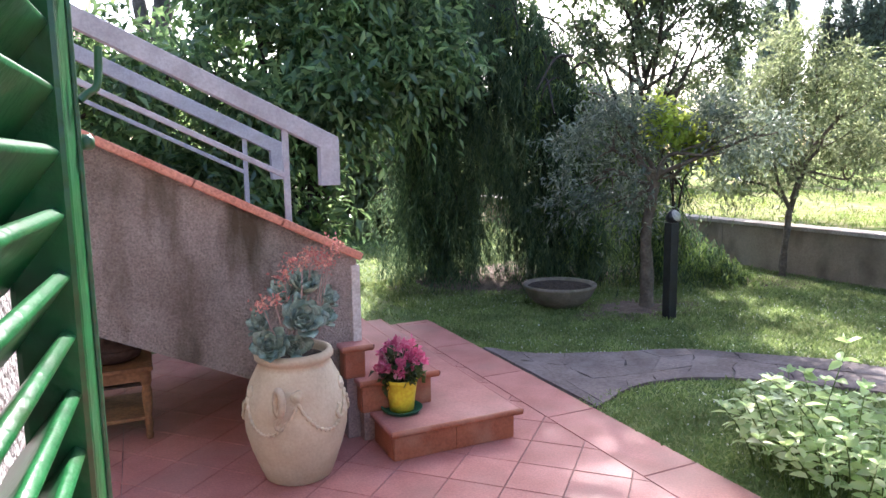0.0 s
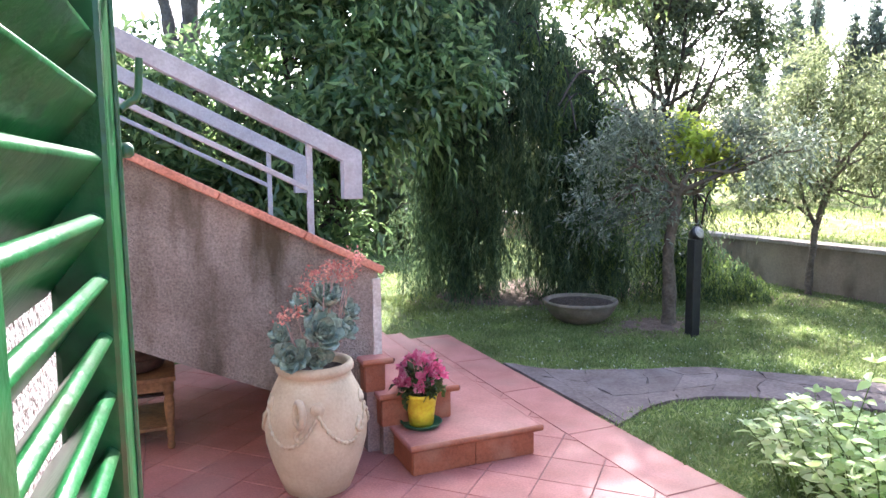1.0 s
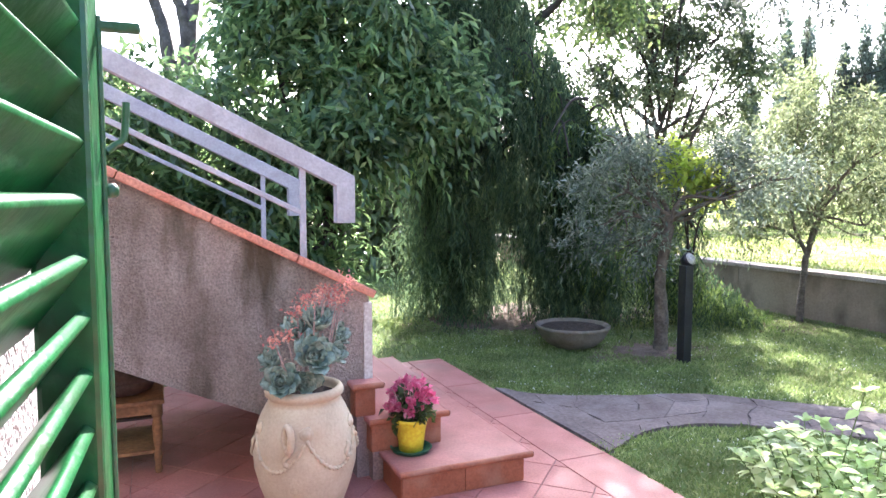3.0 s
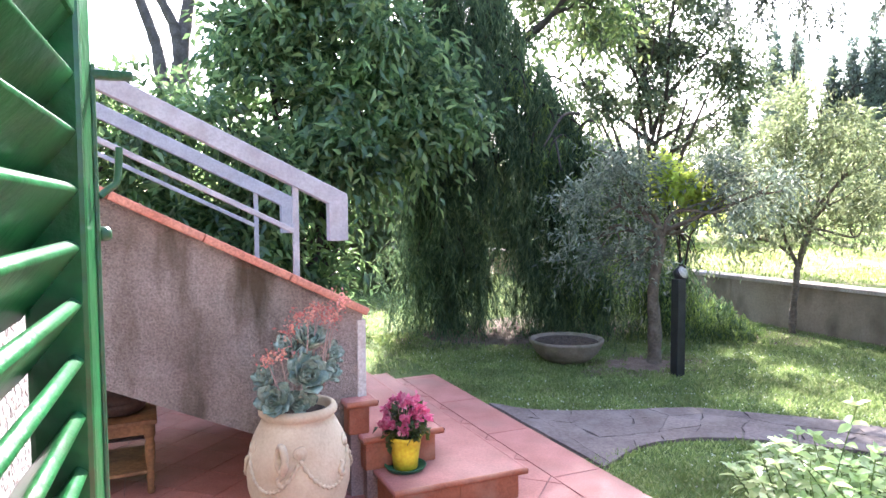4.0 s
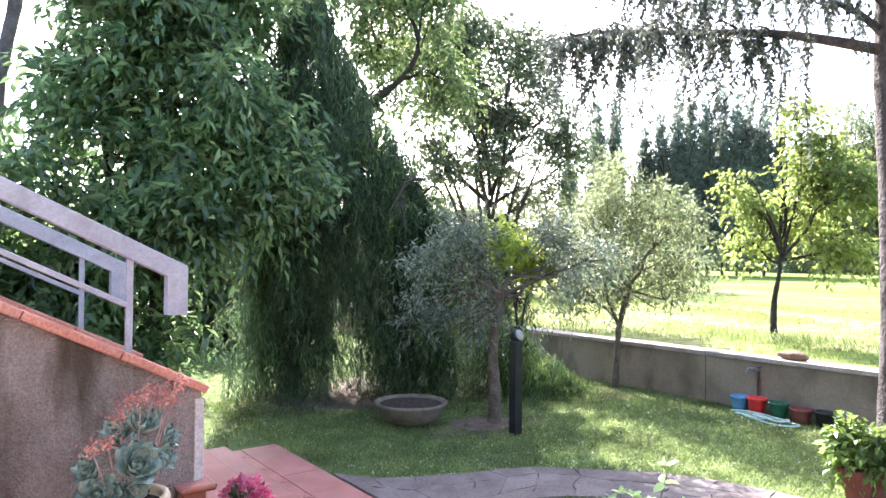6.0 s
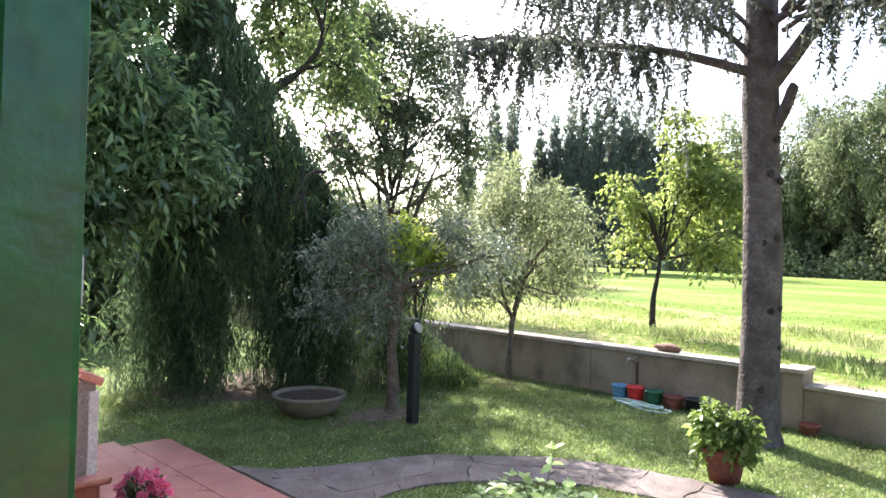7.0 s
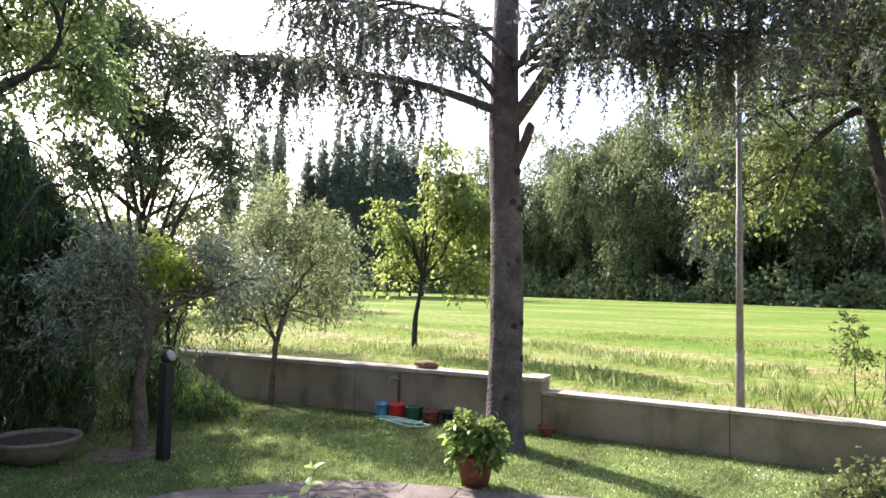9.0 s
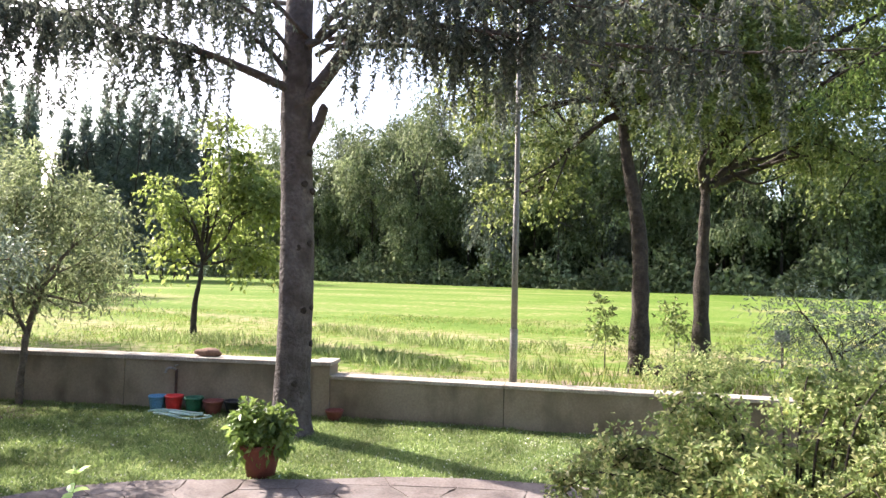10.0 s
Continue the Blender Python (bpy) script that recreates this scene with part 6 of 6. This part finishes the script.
fallen_log((11.6, -2.55, 0), radians(70), 0.9, 0.10)
fallen_log((11.0, -2.75, 0), radians(112), 0.7, 0.085)


def far_wood():
    """Woodland along the far side of the field; single trees near its front, the rest massed."""
    g = np.random.default_rng(113)
    kinds = [M["wood_leaf"], M["wood_light"], M["wood_silver"], M["wood_light"]]
    A, B = np.array([150.0, 112.0]), np.array([74.0, -38.0])
    dirn = (B - A) / np.linalg.norm(B - A)
    back = np.array([-dirn[1], dirn[0]])
    if back[0] < 0:
        back = -back
    n = 44
    for k in range(n):
        t = (k + g.uniform(-0.3, 0.3)) / (n - 1)
        far = 2.0 + (k % 3) * 6 + g.uniform(0, 3)
        p = A + (B - A) * t + back * far
        h = np.interp(t, [0, 0.25, 0.45, 0.7, 1], [17, 23, 34, 37, 29]) * g.uniform(0.78, 1.2)
        r = h * g.uniform(0.15, 0.21)
        bl = [(0, 0, h * 0.5, r, r, h * 0.32)]
        for _ in range(7):
            q = unit(g.normal(size=3))
            bl.append((q[0] * r * 0.8, q[1] * r * 0.8, h * 0.52 + q[2] * h * 0.34, r * 0.55, r * 0.55, h * 0.13))
        simple_tree("woodland_tree", (p[0], p[1], 0), "tall mixed broadleaf tree at the field's far edge", bl, 0.22, (0, 0, h * 0.3), M["bark_dark"], kinds[int(g.integers(4))], 200 + k, 1150, 8, 1.3, 0.52, 0.30, 1.0, 0.0, "woodland trees", split=7)
    # scrub along the wood's edge
    m = 20000
    t = g.random(m)
    p = A + np.outer(t, B - A) + np.outer(g.random(m) * 9 - 1.0, back)
    zz = g.random(m) ** 1.3 * (3.6 + 2.6 * np.sin(t * 90) * np.sin(t * 37 + 1))
    v, f = leaf_blades(np.column_stack([p, np.abs(zz)]), g.normal(size=(m, 3)), g.normal(size=(m, 3)), np.full(m, 0.75), np.full(m, 0.5))
    tagged(new("undergrowth", mesh_np("undergrowth", v, f, M["wood_light"])), "dark undergrowth along the wood's edge", "undergrowth", kind="stuff")
    m = 26000
    t = g.random(m)
    p = A + np.outer(t, B - A) + np.outer(20 + g.random(m) * 8, back)
    top = np.interp(t, [0, 0.25, 0.45, 0.7, 1], [11, 14, 21, 23, 19])
    v, f = leaf_blades(np.column_stack([p, g.random(m) * top * (0.8 + 0.2 * np.sin(t * 60))]), g.normal(size=(m, 3)), g.normal(size=(m, 3)), np.full(m, 2.0), np.full(m, 1.5))
    tagged(new("woodland", mesh_np("woodland", v, f, M["wood_leaf"])), "deep shaded woodland behind the first trees", "woodland", kind="stuff")
    # columnar poplars, distance haze painted into their leaf colour
    for k in range(13):
        x, y = [(73.5, 62.5), (75.5, 61), (79, 58.5), (80.5, 57), (82, 55.5), (83.2, 54), (84.5, 52.5), (85.8, 51), (87, 49.6), (88.2, 48.3), (89.3, 47), (70.5, 65), (90.5, 45.5)][k]
        h = [21.5, 21, 18, 20, 21.5, 22, 22.5, 23, 22, 21, 20, 14, 18][k] * 1.22
        rr = [1.0, 1.25, 1.4, 1.45, 1.4, 1.3, 1.15, 0.95, 0.75, 0.5, 0.25]
        bl = [(0, 0, h * (0.12 + 0.082 * j), rr[j], rr[j], h * 0.07) for j in range(11)]
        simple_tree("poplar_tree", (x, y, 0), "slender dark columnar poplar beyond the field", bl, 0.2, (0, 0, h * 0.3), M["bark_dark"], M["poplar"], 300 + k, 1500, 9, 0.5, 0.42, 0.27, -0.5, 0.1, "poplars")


far_wood()
for k, (x, y, h, r) in enumerate([(24, 26, 5.6, 3.2), (29, 25, 6.2, 3.4), (20, 27, 5.2, 3.0), (15, 24, 4.2, 2.8), (36, 27, 6.6, 3.8), (11, 22, 2.6, 2.0), (7.5, 20, 2.2, 1.8), (4.6, 13.6, 2.4, 1.1), (3.4, 15.2, 2.6, 1.3)]):
    simple_tree("field_shrub", (x, y, 0), "rounded bright green shrub at the side of the field", [(0, 0, h * 0.5, r, r, h * 0.45), (0.6, -0.5, h * 0.7, r * 0.6, r * 0.6, h * 0.3)], 0.08, (0, 0, 0.7), M["bark_dark"], M["wood_light"], 330 + k, 600, 8, 0.5, 0.25, 0.13, 0.3, 0.4, "field shrubs")


# ---- far side of the lawn ----
def far_border():
    garden_wall("wall_far", (14.0, 17.6), (-6.0, 17.6), 0.45, 0.2, 0.04, 3.0)
    for k in range(9):
        simple_tree("border_shrub", (-1.5 + k * 1.15, 16.7 + 0.2 * math.sin(k * 3), 0), "low shrub along the far garden border", [(0, 0, 0.32, 0.5, 0.35, 0.3)], 0.02, (0, 0, 0.15), M["bark_dark"], M["dusky"] if k % 2 else M["oak"], 360 + k, 130, 7, 0.14, 0.08, 0.035, 0.3, 0.3, "border shrubs")


far_border()


def neighbour_house():
    e = thing("neighbour_house", (-6.2, 27.0, 0), "low neighbouring house with a brown tiled roof", "house")
    part("wall", boxed(-5, 5, -3, 3, 0, 4.9), M["plaster"], e)
    bm = bmesh.new()
    v = [bm.verts.new(c) for c in ((-5.6, -3.6, 4.8), (5.6, -3.6, 4.8), (5.6, 0, 6.4), (-5.6, 0, 6.4), (5.6, 3.6, 4.8), (-5.6, 3.6, 4.8))]
    bm.faces.new((v[0], v[1], v[2], v[3]))
    bm.faces.new((v[3], v[2], v[4], v[5]))
    bm.faces.new((v[0], v[3], v[5]))
    bm.faces.new((v[1], v[4], v[2]))
    bm.faces.new((v[0], v[5], v[4], v[1]))
    part("roof", bm, M["roof"], e)


neighbour_house()


# ---- bare earth under the trees ----
def earth_patch(name, cx, cy, rx, ry, z, seed, label):
    g = random.Random(seed)
    bm = bmesh.new()
    ring = [bm.verts.new((cx + rx * math.cos(a) * g.uniform(0.8, 1.15), cy + ry * math.sin(a) * g.uniform(0.8, 1.15), z)) for a in [i * math.pi / 18 for i in range(36)]]
    bm.faces.new(ring)
    tagged(new(name, mesh_bm(name, bm, M["mulch"])), label, "earth", kind="structure")


earth_patch("ground_earth", 4.68, 5.50, 0.75, 0.5, 0.008, 1, "bare earth round the olive tree")
earth_patch("ground_earth_conifer", 4.75, 7.7, 1.9, 1.15, 0.010, 2, "bare earth under the weeping conifer")
earth_patch("ground_earth_tree", 7.15, 5.90, 0.7, 0.45, 0.008, 3, "bare earth round the fruit tree")


# ---- grass ----
def in_path(x, y):
    """True where the path lies."""
    cx = np.interp(y, [-3, -1.8, -0.6, 0.3, 1.04, 1.64, 2.3, 2.9, 3.41, 3.84, 4.16, 4.29, 4.56, 4.9], [5.1, 5.3, 5.5, 5.53, 5.45, 5.25, 5.12, 4.98, 4.7, 4.25, 3.89, 3.41, 2.84, 2.56])
    lx = np.interp(y, [-3, -1.8, -0.6, 0.2, 0.9, 1.5, 2.1, 2.62, 3.0, 3.40, 3.58], [4.4, 4.6, 4.85, 4.88, 4.8, 4.66, 4.55, 4.43, 4.17, 3.75, 3.2])
    return (x < cx) & ((x > lx) | (y > 3.58)) & (y < 4.9) & (y > -3)


def grass(name, n, x0, x1, y0, y1, h, w, material, label, seed, keep, lean=0.5, patch=0.0):
    g = np.random.default_rng(seed)
    x, y = x0 + (x1 - x0) * g.random(n), y0 + (y1 - y0) * g.random(n)
    k = keep(x, y)
    x, y = x[k], y[k]
    if patch:
        q = np.array([noise.noise(Vector((a * patch, b * patch, 2.0))) for a, b in zip(x, y)])
        k = q > g.normal(size=len(x)) * 0.25 - 0.1
        x, y = x[k], y[k]
    m = len(x)
    d = g.normal(size=(m, 3)) * lean
    d[:, 2] = 1
    v, f = leaf_blades(np.column_stack([x, y, np.full(m, 0.002)]), d, g.normal(size=(m, 3)) * [1, 1, 0.1], h * (0.5 + g.random(m)), w * (0.6 + 0.8 * g.random(m)), 0.1)
    return tagged(new(name, mesh_np(name, v, f, material)), label, "grass", kind="stuff")


def lawn_here(x, y):
    e1 = ((x - 4.68) / 0.5) ** 2 + ((y - 5.50) / 0.33) ** 2 > 0.7 + 0.5 * np.sin(x * 23) * np.sin(y * 19)
    e2 = ((x - 4.75) / 1.6) ** 2 + ((y - 7.7) / 0.95) ** 2 > 1
    return ~in_path(x, y) & (x > 2.535) & e1 & e2


def meadow_here(x, y):
    """Grass stands thin in the dry strips."""
    u = 0.908 * x - 0.42 * y + 0.5 * np.sin(y * 0.8) + 0.3 * np.sin(y * 2.1 + x)
    thin = ((np.abs(u - 12.3) < 0.55) | (np.abs(u - 16.4) < 1.0)) & (np.sin(x * 37.0 + y * 51.0) > -0.75)
    return (x > 9.0 + 1.3 * np.sin(y * 1.7) * np.sin(y * 0.6)) & ~thin


grass("lawn_grass", 155000, 2.535, 7.68, 0.0, 8.2, 0.034, 0.009, M["grass"], "short lawn grass in full growth", 5, lawn_here, 0.8)
grass("lawn_grass_far", 46000, -4.0, 7.68, 6.1, 17.3, 0.05, 0.016, M["grass"], "lawn grass behind the stairs", 6, lambda x, y: ((y > 6.4) | (x < 2.5)) & ((x > 4.7) | (y > 6.1)) & (((x - 4.75) / 1.6) ** 2 + ((y - 7.7) / 0.95) ** 2 > 1), 0.8)
grass("lawn_grass_side", 40000, 2.56, 7.4, -4.0, 0.0, 0.036, 0.010, M["grass"], "lawn grass by the low wall", 7, lawn_here, 0.8)
grass("clover", 9500, 2.6, 7.6, -1.5, 8.0, 0.018, 0.016, M["clover"], "white clover heads scattered in the lawn", 8, lawn_here, 1.2, 0.8)
grass("meadow_grass", 70000, 7.98, 26, -14, 22, 0.10, 0.016, M["meadow"], "tall pale meadow grass beyond the wall", 9, meadow_here, 0.45, 0.35)
grass("tall_grass", 16000, 11.5, 19.0, -1.0, 9.5, 0.22, 0.016, M["grass"], "tall uncut green grass in a belt beyond the wall", 12, lambda x, y: (np.abs(0.908 * x - 0.42 * y - 10.6 + 0.5 * np.sin(y * 0.9)) < 0.75) | (np.abs(0.908 * x - 0.42 * y - 14.2 + 0.6 * np.sin(y * 0.7)) < 0.7), 0.4, 0.6)
grass("tall_weeds", 900, 9.0, 12.5, -5.0, -0.4, 0.24, 0.010, M["meadow"], "tall weeds at the foot of the oaks", 10, lambda x, y: x > 8.2 - 0.3 * y, 0.35)


# ---- patio tiles ----
def clip(poly, x0, x1, y0, y1):
    for ax, lim, sg in ((0, x0, 1), (0, x1, -1), (1, y0, 1), (1, y1, -1)):
        out = []
        for a, b in zip(poly, poly[1:] + poly[:1]):
            ia, ib = sg * (a[ax] - lim) >= 0, sg * (b[ax] - lim) >= 0
            if ia:
                out.append(a)
            if ia != ib:
                t = (lim - a[ax]) / (b[ax] - a[ax])
                out.append((a[0] + t * (b[0] - a[0]), a[1] + t * (b[1] - a[1])))
        poly = out
        if len(poly) < 3:
            return []
    return poly


def tile_bm(poly, bm, zt):
    c = (sum(p[0] for p in poly) / len(poly), sum(p[1] for p in poly) / len(poly))

    def inset(p, d):
        v = Vector((p[0] - c[0], p[1] - c[1]))
        return (p[0] - v.normalized().x * d, p[1] - v.normalized().y * d)
    lo = [bm.verts.new((*inset(p, 0.002), 0.0)) for p in poly]
    mi = [bm.verts.new((*inset(p, 0.003), zt - 0.003)) for p in poly]
    hi = [bm.verts.new((*inset(p, 0.006), zt)) for p in poly]
    n = len(poly)
    bm.faces.new(hi)
    for a, b in ((lo, mi), (mi, hi)):
        for i in range(n):
            bm.faces.new((a[i], a[(i + 1) % n], b[(i + 1) % n], b[i]))


def patio():
    bed = bmesh.new()
    box(bed, -0.12, 2.525, -6.0, 5.98, -0.2, 0.014)
    box(bed, -4.2, -0.12, 1.85, 5.98, -0.2, 0.014)
    e = tagged(new("patio", mesh_bm("patio", bed, M["grout"])), "terracotta tiled patio laid on the diagonal with a plain border", "patio", kind="structure")
    S, E = 0.281, 2.19
    rest = bmesh.new()
    g = random.Random(9)
    r2 = math.sqrt(0.5)
    c1, c2 = 5.065, -1.21   # a joint crossing lies where x + y = c1 and x - y = c2
    for i in range(-40, 34):
        for j in range(-40, 34):
            q = []
            for a, b in ((0, 0), (1, 0), (1, 1), (0, 1)):
                u, w = c1 * r2 + (i + a) * S, c2 * r2 + (j + b) * S
                q.append(((u + w) * r2, (u - w) * r2))
            for x0, x1, y0, y1 in ((-0.12, E, -6.0, 5.96), (-4.2, -0.12, 1.85, 5.96)):
                p = clip(q, x0, x1, y0, y1)
                if len(p) < 3:
                    continue
                area = 0.5 * abs(sum(a[0] * b[1] - b[0] * a[1] for a, b in zip(p, p[1:] + p[:1])))
                if area < 0.003:
                    continue
                cy, cx = sum(v[1] for v in p) / len(p), sum(v[0] for v in p) / len(p)
                zt = 0.020 + g.uniform(-0.0006, 0.0006)
                if cy > 1.5 and cx > -1.0:
                    bm = bmesh.new()
                    tile_bm(p, bm, zt)
                    part("tile", bm, M["tile"], e)
                else:
                    tile_bm(p, rest, zt)
    ob = part("tiles_rest", rest, M["tile"], e)
    tagged(ob, "further diagonal terracotta tiles", kind="stuff")
    y = 3.375 - 0.84 * 11
    while y < 5.9:
        bm = bmesh.new()
        tile_bm([(E + 0.003, max(y, -6.0)), (2.53, max(y, -6.0)), (2.53, min(y + 0.84, 5.97)), (E + 0.003, min(y + 0.84, 5.97))], bm, 0.0205)
        part("border_tile", bm, M["tile"], e)
        y += 0.84


patio()
